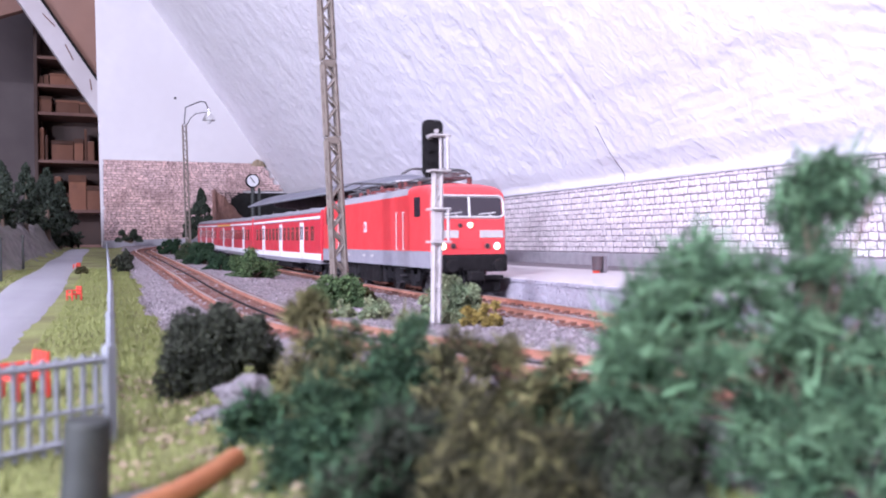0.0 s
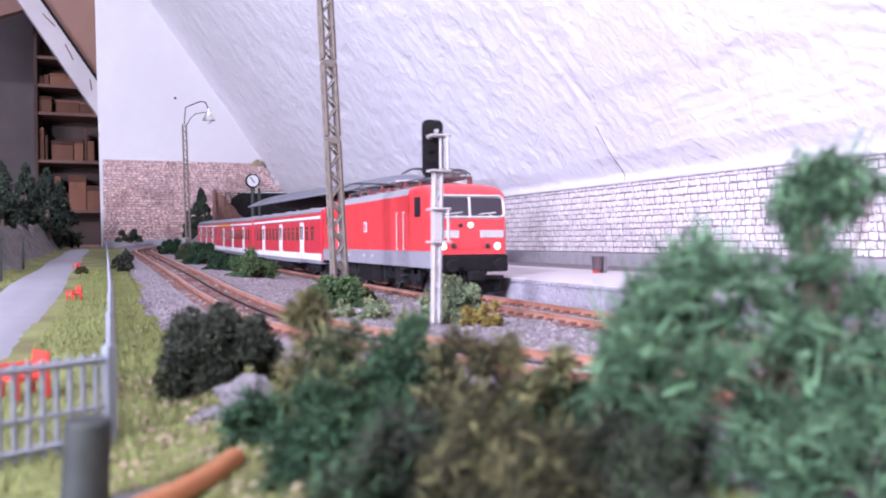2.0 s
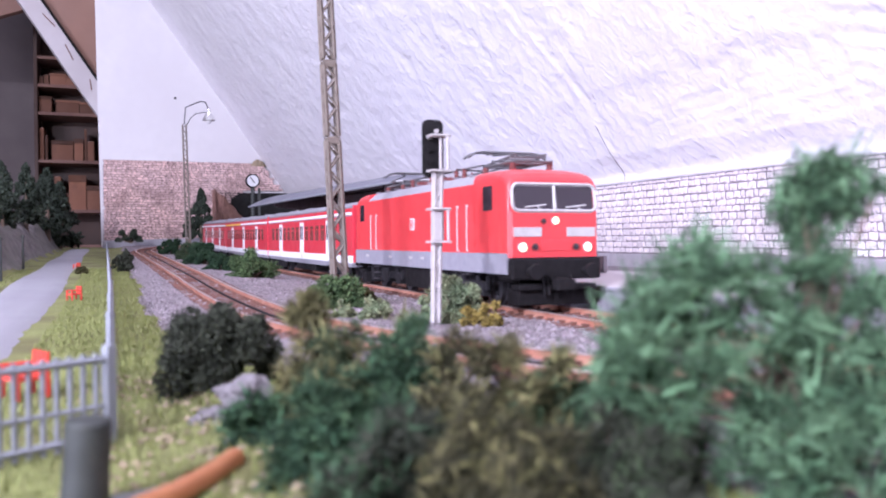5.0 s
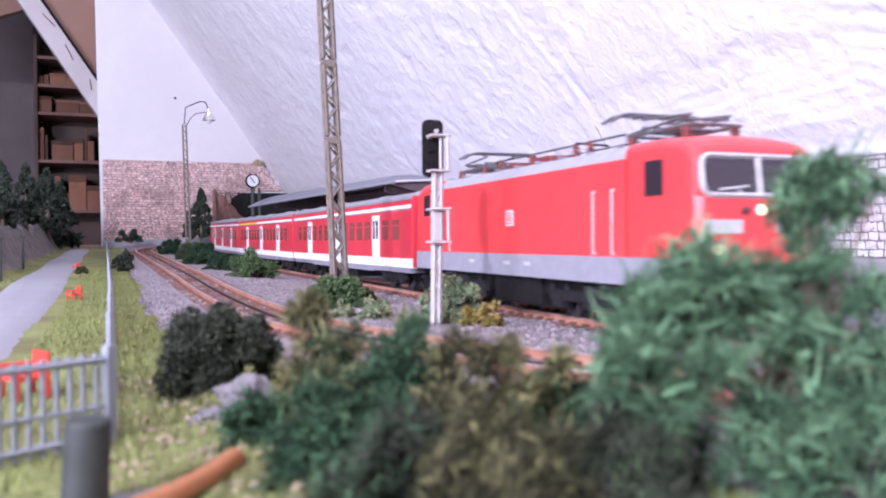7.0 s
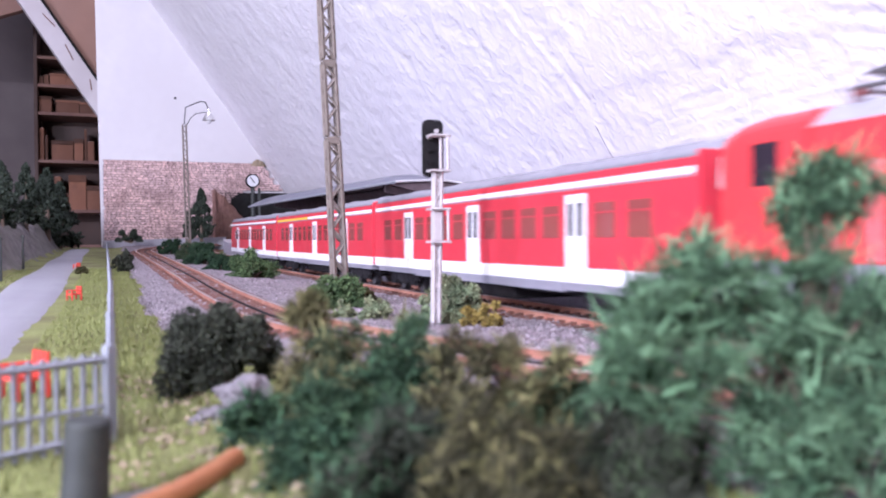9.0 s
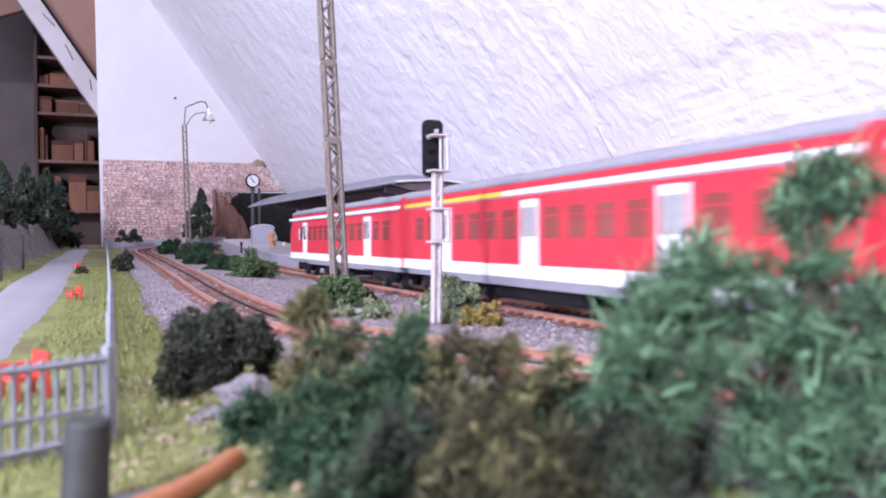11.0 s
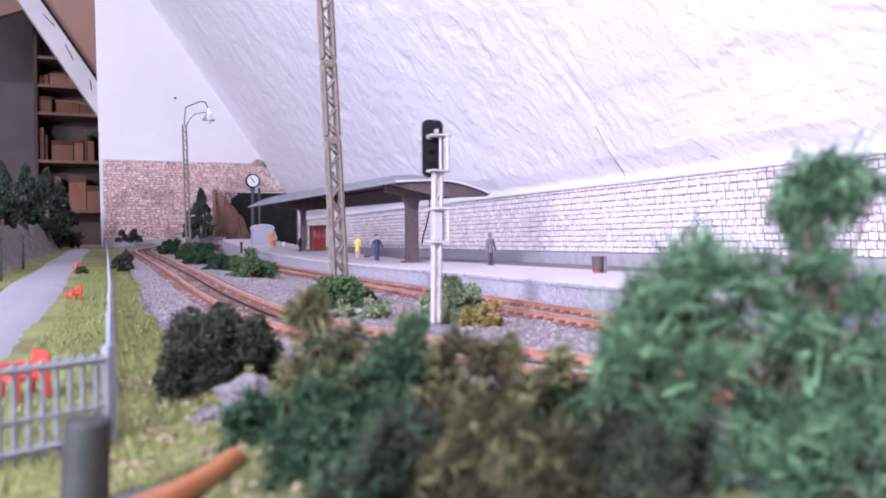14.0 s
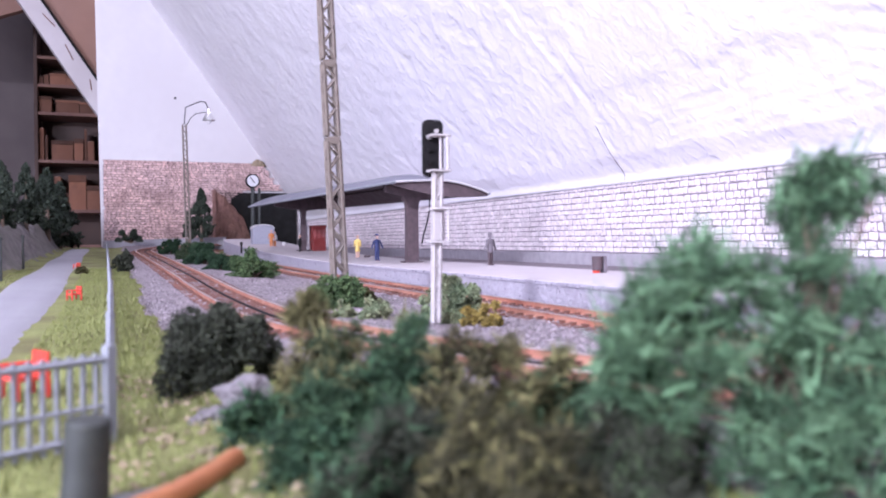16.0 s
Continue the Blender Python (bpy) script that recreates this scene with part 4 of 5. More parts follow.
def coach(kind):
    label = {"plain": "red model commuter coach with white doors and grey roof", "first": "red model commuter coach with a yellow first-class stripe",
             "cab": "red model commuter control car with a cab end"}[kind]
    co = thing("passenger_coach", at(0, 0, 0), label, "coach")
    L = 119.6
    secs = [(-L, 16.5), (L, 16.5)]
    if kind == "cab":
        secs = [(-L - 1.2, 13.8), (-L + 0.6, 15.4), (-L + 4, 16.3), (-L + 9, 16.5), (L, 16.5)]
    rake = 3.6 if kind == "cab" else 0.0
    bm = B()
    loft(bm, [[Vector((x + (rake if z > 30 and x < -L + 5 else 0.0), y, z)) for y, z in ((-w, 16.6), (-w, 29.0), (-w + 0.3 * rake, 41.6), (w - 0.3 * rake, 41.6), (w, 29.0), (w, 16.6))] for x, w in secs])
    part("body", bm, RED2, co)
    bm = B()
    loft(bm, [[Vector((x, y, z)) for y, z in ((-w - 0.05, 12.6), (-w - 0.05, 16.6), (w + 0.05, 16.6), (w + 0.05, 12.6))] for x, w in secs])
    part("lower_band", bm, WHITE, co, "white band along the sill")
    bm = B()
    loft(bm, [[Vector((x, y, z)) for y, z in ((-16.0, 9.8), (-16.3, 12.6), (16.3, 12.6), (16.0, 9.8))] for x in (-62, 62)])
    loft(bm, [[Vector((x, y, z)) for y, z in ((-15.8, 10.4), (-16.0, 12.6), (16.0, 12.6), (15.8, 10.4))] for x in (-L + 4, L - 4)])
    part("skirt", bm, GREY, co, "grey equipment skirt")
    bm = B()
    rr = []
    for x, s in ((-L + 0.9 * rake, 0.94 - 0.05 * rake), (-L + 3 + 2 * rake, 1.0), (L - 3, 1.0), (L, 0.97)):
        ring = [Vector((x, -16.5 * s, 41.6)), Vector((x, -15.6 * s, 43.4)), Vector((x, -12 * s, 45.0)), Vector((x, -6 * s, 45.9)), Vector((x, 0, 46.1))]
        rr.append(ring + [Vector((p.x, -p.y, p.z)) for p in reversed(ring[:-1])])
    loft(bm, rr)
    roof = smooth(part("roof", bm, COACHROOF, co, "grey ribbed roof"))
    for x in (-96, -40, 40, 96):
        bm = B()
        box(bm, x - 7, x + 7, -3, 3, 45.6, 47.0, 0.5)
        part("roof_vent", bm, COACHROOF, roof)
    for side in (-1, 1):
        y = side * 16.5
        stripe = [(-L + 2, L - 1, WHITE)] if kind != "first" else [(-L + 2, -18, YELLOW), (-18, L - 1, WHITE)]
        for x0, x1, mt in stripe:
            bm = B()
            box(bm, x0, x1, y - 0.12, y + 0.12, 38.1, 39.6)
            part("stripe", bm, mt, co, "thin stripe above the windows")
        bm = B()
        box(bm, -L + 2, L - 1, y - 0.1, y + 0.1, 37.5, 37.9)
        part("trim_line", bm, GREY, co)
        for xd in (-69.3, 0.0, 69.3):
            bm = B()
            box(bm, xd - 5.4, xd + 5.4, y - 0.22, y + 0.22, 13.0, 36.2, 0.1)
            door = part("door", bm, WHITE, co, "white double door")
            for dx in (-2.5, 2.5):
                bm = B()
                box(bm, xd + dx - 1.35, xd + dx + 1.35, y + side * 0.1, y + side * 0.34, 25.0, 34.0, 0.1)
                part("door_window", bm, GLASS, door)
            bm = B()
            box(bm, xd - 0.12, xd + 0.12, y + side * 0.1, y + side * 0.3, 13.4, 36.0)
            part("door_gap", bm, GREY, door)
        spots = [xd + o for xd in (0, 69.3) for o in (-55.5, -41.6, -27.7, -13.8)]
        spots += [83.5, 98.5] + ([-83.5, -98.5] if kind != "cab" else [])
        for xw in spots:
            bm = B()
            box(bm, xw - 4.8, xw + 4.8, y - 0.14, y + 0.14, 24.6, 33.6, 0.1)
            win = part("window", bm, COACHGLASS, co)
            bm = B()
            box(bm, xw - 4.8, xw + 4.8, y + side * 0.1, y + side * 0.22, 30.9, 31.2)
            part("window_bar", bm, RED2, win)
        if kind == "cab":
            bm = B()
            box(bm, -86.4, -83.9, y - 0.15, y + 0.15, 25.2, 32.6, 0.1)
            part("route_panel", bm, WHITE, co, "white panel behind the cab")
            bm = B()
            box(bm, -83.6, -77.6, y - 0.15, y + 0.15, 24.6, 33.6, 0.1)
            part("cab_window", bm, GLASS, co)
    for d in (1, -1):
        if d == 1 or kind != "cab":
            bm = B()
            box(bm, min(d * L, d * (L + 1.8)), max(d * L, d * (L + 1.8)), -9, 9, 13, 40, 0.8)
            part("gangway", bm, BLACK, co, "black gangway bellows")
            bm = B()
            box(bm, min(d * (L - 0.6), d * (L + 0.3)), max(d * (L - 0.6), d * (L + 0.3)), -16.2, 16.2, 12.9, 43.2, 0.25)
            part("end_wall", bm, RED2, co, "red end wall")
        else:
            for y0, y1 in ((-12.5, -4.4), (-3.4, 3.4), (4.4, 12.5)):
                bm = B()
                box(bm, -L + 0.2, -L + 1.2, y0, y1, 27, 35, 0.1)
                part("cab_pane", bm, GLASS, co)
            for yy in (-11, 11):
                bm = B()
                rod(bm, (-L - 0.3, yy, 20.5), (-L - 1.1, yy, 20.5), 1.4, n=14)
                part("tail_lamp", bm, RUSTRED, co)
        buffers(co, d * (L - 2.0), d * 0.7, 13.0)
    bm = B()
    box(bm, -L + 6, L - 6, -11, 11, 8.5, 12.5)
    box(bm, -30, 26, -14, 14, 5.5, 10, 0.8)
    part("underframe", bm, BLACK, co)
    for x in (-86, 86):
        bogie(co, x, 25, 5.2, 12.5)
    return co


loco = locomotive()
coaches = [coach("plain"), coach("first"), coach("cab")]

# way of the locomotive's middle along the track, mm, against seconds
RUN = [(0.0, 8.8), (1.9, 8.8), (2.2, 11.6), (2.5, 17.6), (3.0, 26.8), (3.5, 37.4), (4.0, 49.6), (4.6, 66.5), (5.2, 85.5), (5.8, 109.0), (6.3, 132.5), (6.5, 142.5),
       (7.0, 171.5), (7.5, 208.0), (8.0, 252.0), (8.5, 300.5), (9.0, 357.5), (9.5, 418.0), (10.0, 485.0), (10.5, 560.0), (11.0, 643.0), (11.5, 731.0), (12.0, 829.0),
       (12.5, 935.0), (13.0, 1031.0), (13.5, 1138.0), (14.0, 1250.0), (14.5, 1340.0), (15.0, 1385.0), (15.5, 1398.0), (16.0, 1400.0)]


def line_x(y):
    """The track's slight bow."""
    return 133.6 - 4.6e-5 * (402 - y) ** 2 * (1.0 if y < 402 else 0.45 * sstep(y, 402, 403)) if y < 402 else 133.6 - 3.9 * sstep(y, 402, 950)


def on_track(u, pivot):
    ya, yb_ = 402.3 - (u + pivot), 402.3 - (u - pivot)
    a = Vector((line_x(ya), ya, rise_main(ya)))
    b = Vector((line_x(yb_), yb_, rise_main(yb_)))
    d = a - b
    mid = (a + b) / 2
    return at(mid.x, mid.y, mid.z, math.degrees(math.atan2(d.y, d.x)), 0, -math.degrees(math.atan2(d.z, math.hypot(d.x, d.y))))

# ---- station canopy ----
canopy = thing("platform_canopy", at(0, 0, 0), "grey arched platform canopy on dark posts", "canopy")


def canopy_ring(y, drop=0.0):
    t = (y - 515) / 495
    cx, hw = 207 - 9 * t, 34 + 10 * t
    le, ri, re_ = 63.5 + 3.5 * t, 65.0 + (7.5 + 9.0 * t) * sstep(y, 515, 585), 57.0 + 8 * t
    pts = []
    for i in range(13):
        a = -1 + 2 * i / 12
        e = le if a < 0 else re_
        pts.append(Vector((cx + hw * a, y, e + (ri - e) * (1 - abs(a) ** 1.7) - drop)))
    return pts


bm = B()
rings = []
for y in (515, 525, 535, 545, 560, 575, 590, 640, 700, 760, 820, 880, 940, 1010):
    top, low = canopy_ring(y), canopy_ring(y, 1.5)
    rings.append(top + list(reversed(low)))
loft(bm, rings)
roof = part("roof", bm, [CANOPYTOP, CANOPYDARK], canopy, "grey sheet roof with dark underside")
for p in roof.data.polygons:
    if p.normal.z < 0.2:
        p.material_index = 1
for idx in (0, 12):
    bm = B()
    line = [canopy_ring(y)[idx] + Vector((0, 0, -0.8)) for y in np.linspace(514, 1011, 12)]
    for a, b in zip(line, line[1:]):
        bar(bm, a, b, 1.3)
    part("gutter", bm, FENCE, canopy, "pale gutter along the eaves")
bm = B()
line = [v + Vector((0, -0.4, -0.5)) for v in canopy_ring(515)]
for a, b in zip(line, line[1:]):
    bar(bm, a, b, 1.0)
part("end_trim", bm, PALE, canopy)
top = canopy_ring(517, 1.4)
a, b = top[0], top[-1]
chord = [a.lerp(b, i / 12) + Vector((0, 0, -1.2 - 3.6 * math.sin(math.pi * i / 12))) for i in range(13)]
bm = B()
sect = top + list(reversed(chord))
loft(bm, [sect, [q + Vector((0, 2.0, 0)) for q in sect]])
part("end_panel", bm, CANOPYDARK, canopy, "dark boarded end of the canopy")
for y in (550, 905):
    z = plat_z(y)
    bm = B()
    rg = []
    for zz, w, d in ((z, 4.3, 3.2), (z + 2, 4.2, 3.1), (z + 37, 4.0, 3.0), (z + 42, 4.6, 3.2), (z + 46, 7, 3.6)):
        w *= 0.62 if y > 700 else 1.0
        rg.append([Vector((197 + sx * w, y + sy * d, zz)) for sx, sy in ((-1, -1), (1, -1), (1, 1), (-1, 1))])
    loft(bm, rg)
    box(bm, 190, 204, y - 5.5, y + 5.5, z - 0.3, z + 1.0, 0.3)
    part("post", bm, CANOPYDARK, canopy, "dark brown canopy post")
    bm = B()
    t = (y - 515) / 495
    top = canopy_ring(y, 2.0)
    upper = [top[i] for i in (1, 3, 6, 9, 11)]
    lower = [Vector((v.x, v.y, z + 44 + abs(i - 2) * 2.6)) for i, v in enumerate(upper)]
    sect = upper + list(reversed(lower))
    loft(bm, [[v + Vector((0, -2.2, 0)) for v in sect], [v + Vector((0, 2.2, 0)) for v in sect]])
    part("bracket", bm, CANOPYDARK, canopy)
for a in (0.25, 0.5, 0.75):
    bm = B()
    for y0, y1 in zip(np.linspace(517, 1008, 8), np.linspace(517, 1008, 8)[1:]):
        pa, pb = canopy_ring(y0, 2.4), canopy_ring(y1, 2.4)
        i = int(a * 12)
        bar(bm, pa[i], pb[i], 2.2)
    part("purlin", bm, CANOPYDARK, canopy)
# loose cable at the near post
cable = B()
pts = [Vector((205.5, 552, 22)), Vector((207, 553, 28)), Vector((210.5, 555, 37)), Vector((213, 556, 46)), Vector((213, 556, 56))]
for a, b in zip(pts, pts[1:]):
    rod(cable, a, b, 0.5)
tagged(part("cable", cable, BLACK), "thin black cable hanging from the canopy", "cable")

# ---- lattice masts ----


def lattice(bm, p, q, w0, w1, steps, leg, brace, d0=None, d1=None):
    """A four-legged lattice from p to q, w wide in x and d deep in y at foot and head."""
    p, q = Vector(p), Vector(q)
    d0, d1 = d0 or w0, d1 or w1
    def corner(t, sx, sy):
        return p.lerp(q, t) + Vector((sx * (w0 + (w1 - w0) * t) / 2, sy * (d0 + (d1 - d0) * t) / 2, 0))
    for sx in (-1, 1):
        for sy in (-1, 1):
            bar(bm, corner(0, sx, sy), corner(1, sx, sy), leg)
    for i in range(steps):
        t, u = i / steps, (i + 1) / steps
        s = 1 if i % 2 else -1
        for k in (-1, 1):
            bar(bm, corner(t, -s, k), corner(u, s, k), brace)
            bar(bm, corner(t, k, s), corner(u, k, -s), brace)
    return bm


mast = thing("catenary_mast", at(84.6, 320.6, 0), "tall weathered steel lattice mast leaning slightly", "mast")
lean = (-7.5, 1.5, 178)
for a, b in ((0.0, 0.36), (0.37, 0.53), (0.54, 1.0)):
    bm = B()
    pa, pb = Vector((0, 0, 0)).lerp(Vector(lean), a), Vector((0, 0, 0)).lerp(Vector(lean), b)
    wa, wb = 4.8 - 0.8 * a, 4.8 - 0.8 * b
    lattice(bm, pa, pb, wa, wb, max(4, int((b - a) * 32)), 1.15, 0.68)
    part("lattice_section", bm, LATTICE, mast)
    bm = B()
    for sy in (-1, 1):
        box(bm, pb.x - wb / 2 - 0.4, pb.x + wb / 2 + 0.4, pb.y + sy * wb / 2 - 0.5, pb.y + sy * wb / 2 + 0.5, pb.z - 1.4, pb.z + 1.4, 0.2)
    part("joint_plate", bm, LATTICE, mast)
bm = B()
box(bm, -5.5, 5.5, -5.5, 5.5, -4, 1.5, 0.6)
part("footing", bm, PLATFACE, mast, "concrete footing")

lampm = thing("lamp_mast", at(66.5, 800, rise_near(800) * 0.6), "tall lattice lamp post with a shaded hanging lamp", "street lamp")
bm = B()
lattice(bm, (0.5, 0, -2), (-2.6, 0, 128), 3.9, 3.1, 30, 0.95, 0.5)
part("lattice", bm, LATTICE, lampm)
bm = B()
arm = [(-2.6, 0, 128), (-1.4, 0, 143.5), (3, 0, 146), (12, 0, 150), (16.5, 0, 149.6), (18.2, 0, 146), (19.5, 0, 142.6)]
for a, b in zip(arm, arm[1:]):
    rod(bm, a, b, 0.55)
brace = [(-0.6, 0, 127), (3, 0, 134), (8, 0, 138.5), (15, 0, 140), (19, 0, 140)]
for a, b in zip(brace, brace[1:]):
    rod(bm, a, b, 0.4)
part("arm", bm, STEEL, lampm, "thin bent steel arm")
bm = B()
rod(bm, (19.5, 0, 138.5), (19.5, 0, 143.5), 1.6, 1.0, 12)
rod(bm, (19.5, 0, 133.7), (19.5, 0, 138.5), 5.4, 3.2, 20)
rod(bm, (19.5, 0, 132.7), (19.5, 0, 133.7), 5.7, 5.4, 20)
shade = part("shade", bm, CHROME, lampm, "shiny metal lamp shade")
bm = B()
ball(bm, (19.5, 0, 131.9), 2.4, 2.4, 2.2)
part("bulb", bm, FACEWHITE, lampm)

# ---- light signal, seen from behind ----
sig = thing("light_signal", at(87.0, 221.4, 0.6), "black light signal on a weathered white mast, seen from behind", "signal")
bm = B()
lattice(bm, (-0.6, 0, 0), (0.3, 0, 44.0), 1.6, 2.0, 14, 0.75, 0.45)
for zz in np.arange(4, 42, 3.0):
    box(bm, -0.9, 0.9, -0.95, -0.8, zz, zz + 1.3)
part("mast", bm, SIGNALWHITE, sig)
bm = B()
n = 8
prof = []
for sx, sz, a0 in ((1, 1, 0), (-1, 1, 90), (-1, -1, 180), (1, -1, 270)):
    for i in range(n):
        a = radians(a0 + 90 * i / (n - 1))
        prof.append((sx * 1.4 + 1.7 * math.cos(a), sz * 6.6 + 1.7 * math.sin(a)))
loft(bm, [[Vector((x - 0.4, y, z + 50.2)) for x, z in prof] for y in (1.4, 2.4)])
head = part("signal_head", bm, BLACK, sig, "black rounded signal plate")
for x, z in ((0.6, 55.2), (-1.6, 53.4), (-1.6, 49.6), (-1.6, 46.2)):
    bm = B()
    rod(bm, (x - 0.2, 1.3, z), (x - 0.2, 0.4, z), 0.62, n=12)
    part("lamp_housing", bm, BLACK if z < 53 else SIGNALWHITE, head)
for z0, z1 in ((43.6, 53.6), (23.2, 32.6)):
    bm = B()
    for z in (z0, z1):
        box(bm, -2.6, 3.6, -2.6, 2.2, z - 0.3, z + 0.3, 0.1)
    for x, y in ((0.9, -1.2), (2.6, -2.4), (2.6, 1.9)):
        bar(bm, (x, y, z0), (x, y, z1), 0.65)
    bar(bm, (-2.4, -2.4, z1), (3.4, -2.4, z1), 0.6)
    part("ladder_cage", bm, SIGNALWHITE, sig)
bm = B()
box(bm, -1.5, 1.2, -1.5, 1.2, 23.6, 33.0, 0.3)
part("relay_box", bm, SIGNALWHITE, sig, "pale equipment box")

# ---- station clock ----
cl = thing("station_clock", at(191, 1215, plat_z(1215)), "round platform clock on a grey post", "clock")
bm = B()
rod(bm, (0, 0, 0), (0, 0, 80), 3.0, 2.6, 10)
rod(bm, (9.5, 0, 0), (9.5, 0, 78), 2.2, 2.0, 10)
part("post", bm, POSTGREY, cl)
bm = B()
rod(bm, (0, -3, 88), (0, 3, 88), 10.2, n=28)
part("case", bm, BLACK, cl)
bm = B()
rod(bm, (0, -3.5, 88), (0, -3.05, 88), 8.2, n=28)
dial = part("dial", bm, FACEWHITE, cl)
for a, l in ((-35, 6.6), (140, 4.4)):
    bm = B()
    bar(bm, (0, -3.7, 88), (l * math.sin(radians(a)), -3.7, 88 + l * math.cos(radians(a))), 0.9)
    part("clock_hand", bm, BLACK, dial)

# ---- platform furniture ----
sh = thing("platform_shed", at(190, 1130, plat_z(1130)), "small grey shed with a rounded roof", "shed")
bm = B()
ring = [(-14, 0), (-14, 20)] + [(-14 + 14 * (1 - math.cos(radians(a))), 20 + 5.5 * math.sin(radians(a))) for a in (25, 50, 75, 90, 105, 130, 155)] + [(14, 20), (14, 0)]
loft(bm, [[Vector((x, y, z)) for x, z in ring] for y in (-10, 10)])
part("wall", bm, SHEDGREY, sh)
bm = B()
ring2 = [(x * 1.07, z + 1.2) for x, z in ring[1:-1]]
loft(bm, [[Vector((x, y, z)) for x, z in ring2 + [(x, z - 1.0) for x, z in reversed(ring2)]] for y in (-11, 11)])
part("roof", bm, PALE, sh)

bo = thing("telephone_booth", at(213, 905, plat_z(905) - 3.5), "dark red booth with small window panes", "booth")
bm = B()
box(bm, -7.5, 7.5, -8, 8, 0, 30, 0.8)
box(bm, -8.2, 8.2, -8.8, 8.8, 29, 31.5, 0.8)
part("cabin", bm, BOOTHRED, bo)
for x in (-4.6, 0.0, 4.6):
    bm = B()
    box(bm, x - 1.3, x + 1.3, -8.3, -7.9, 17, 26, 0.1)
    part("window_pane", bm, COACHGLASS, bo)
bm = B()
box(bm, 7.5, 7.8, -6, 6, 2, 26, 0.1)
part("door", bm, GLASS, bo)

bm = B()
rod(bm, (102, GY + 5, 266), (102, GY + 2.6, 266), 1.6, 2.2, 10)
tagged(part("nail", bm, STEEL), "dark nail head in the white board", "nail")
mk = thing("marker_post", at(124, 865, plat_z(865) - 0.3), "short black marker post on the platform edge", "post")
bm = B()
rod(bm, (0, 0, 0), (0, 0, 9.0), 1.0, 0.9, 8)
part("shaft", bm, BLACK, mk)
bm = B()
box(bm, -1.4, 1.4, -0.8, 0.8, 9.0, 11.5, 0.3)
part("plate", bm, BLACK, mk)

bn_ = thing("litter_bin", at(206.5, 323, plat_z(323)), "grey-brown litter bin on the platform", "bin")
bm = B()
rod(bm, (-1.2, 0, 1.2), (-1.2, 0, 7.6), 2.2, 2.6, 16)
part("bucket", bm, CANOPYDARK, bn_)
bm = B()
box(bm, 1.4, 2.8, -1.8, 1.8, 0, 7.8, 0.2)
part("post", bm, GREYCLOTH, bn_)
bm = B()
box(bm, -3.0, -0.6, -1.4, 1.4, 0, 1.2, 0.3)
part("foot", bm, CHAIRRED, bn_, "reddish foot")


def figurine(x, y, z, h, mats, label, skirt=False, turn=0.0, arms=0.6, hat=False):
    """A simplified standing model figure as one plain mesh."""
    bm = B()
    k = h / 20.0
    for s in (-1, 1):
        rod(bm, (s * 1.1 * k, 0, 0), (s * 0.9 * k, 0, 8 * k), 0.75 * k, 1.0 * k, 8, mi=2)
        rod(bm, (s * 2.3 * k, 0, 15.4 * k), (s * (2.6 + arms) * k, -0.4, 9.2 * k), 0.75 * k, 0.5 * k, 8, mi=1)
        box(bm, s * 1.1 * k - 0.7 * k, s * 1.1 * k + 0.7 * k, -1.7 * k, 0.8 * k, 0, 0.7 * k, 0.1, mi=2)
    if skirt:
        rod(bm, (0, 0, 5.2 * k), (0, 0, 10.5 * k), 2.4 * k, 1.6 * k, 12, mi=1)
    rod(bm, (0, 0, 7.6 * k), (0, 0, 13 * k), 1.7 * k, 2.1 * k, 10, mi=1)
    ball(bm, (0, 0, 14.2 * k), 2.5 * k, 1.4 * k, 2.2 * k, 10, 8, mi=1)
    rod(bm, (0, 0, 15.6 * k), (0, 0, 17 * k), 0.6 * k, mi=0)
    ball(bm, (0, 0, 18.3 * k), 1.25 * k, 1.35 * k, 1.6 * k, 10, 8, mi=0)
    if hat:
        rod(bm, (0, 0, 19.0 * k), (0, 0, 19.3 * k), 2.0 * k, n=12, mi=2)
        rod(bm, (0, 0, 19.3 * k), (0, 0, 20.4 * k), 1.25 * k, 1.1 * k, 12, mi=2)
    ob = part("figurine", bm, mats)
    ob.matrix_basis = at(x, y, z, turn)
    return tagged(ob, label, "figurine", "figurines on the platform")


figurine(213, 454, plat_z(454), 20.5, [GREYCLOTH, GREYCLOTH, CANOPYDARK], "small grey model figure standing on the platform", False, 25, 2.2)
figurine(191, 613, plat_z(613), 20.5, [SKIN, BLUECLOTH, BLUECLOTH], "small model figure in a dark blue uniform", False, 10, 2.2, True)
figurine(202, 706, plat_z(706), 20.0, [SKIN, YELLOWCLOTH, SKIN], "small model figure in a yellow dress", True, -40)
bm = B()
box(bm, -2.6, 2.6, -1.2, 1.2, 0, 1.8, 0.4)
case = part("travel_bag", bm, CANOPYDARK)
case.matrix_basis = at(209, 700, plat_z(700))
tagged(case, "small brown travel bag beside a model figure", "bag")
figurine(186, 872, plat_z(872) - 1.5, 20.0, [SKIN, BLACK, BLACK], "small dark-clothed model figure by the canopy post", False, 80, 0.4)
figurine(187, 1046, plat_z(1046), 21.0, [SKIN, ORANGECLOTH, ORANGECLOTH], "small model figure in an orange coat", True, 0)
figurine(192, 1050, plat_z(1050), 19.0, [SKIN, WHITE, ORANGECLOTH], "small model figure in a white top", False, 30)
bm = B()
ball(bm, (0, 0, 3), 3, 2, 2.6)
suit = part("parcel", bm, PALE)
suit.matrix_basis = at(204, 1052, plat_z(1052))
tagged(suit, "pale parcel standing on the platform", "parcel")

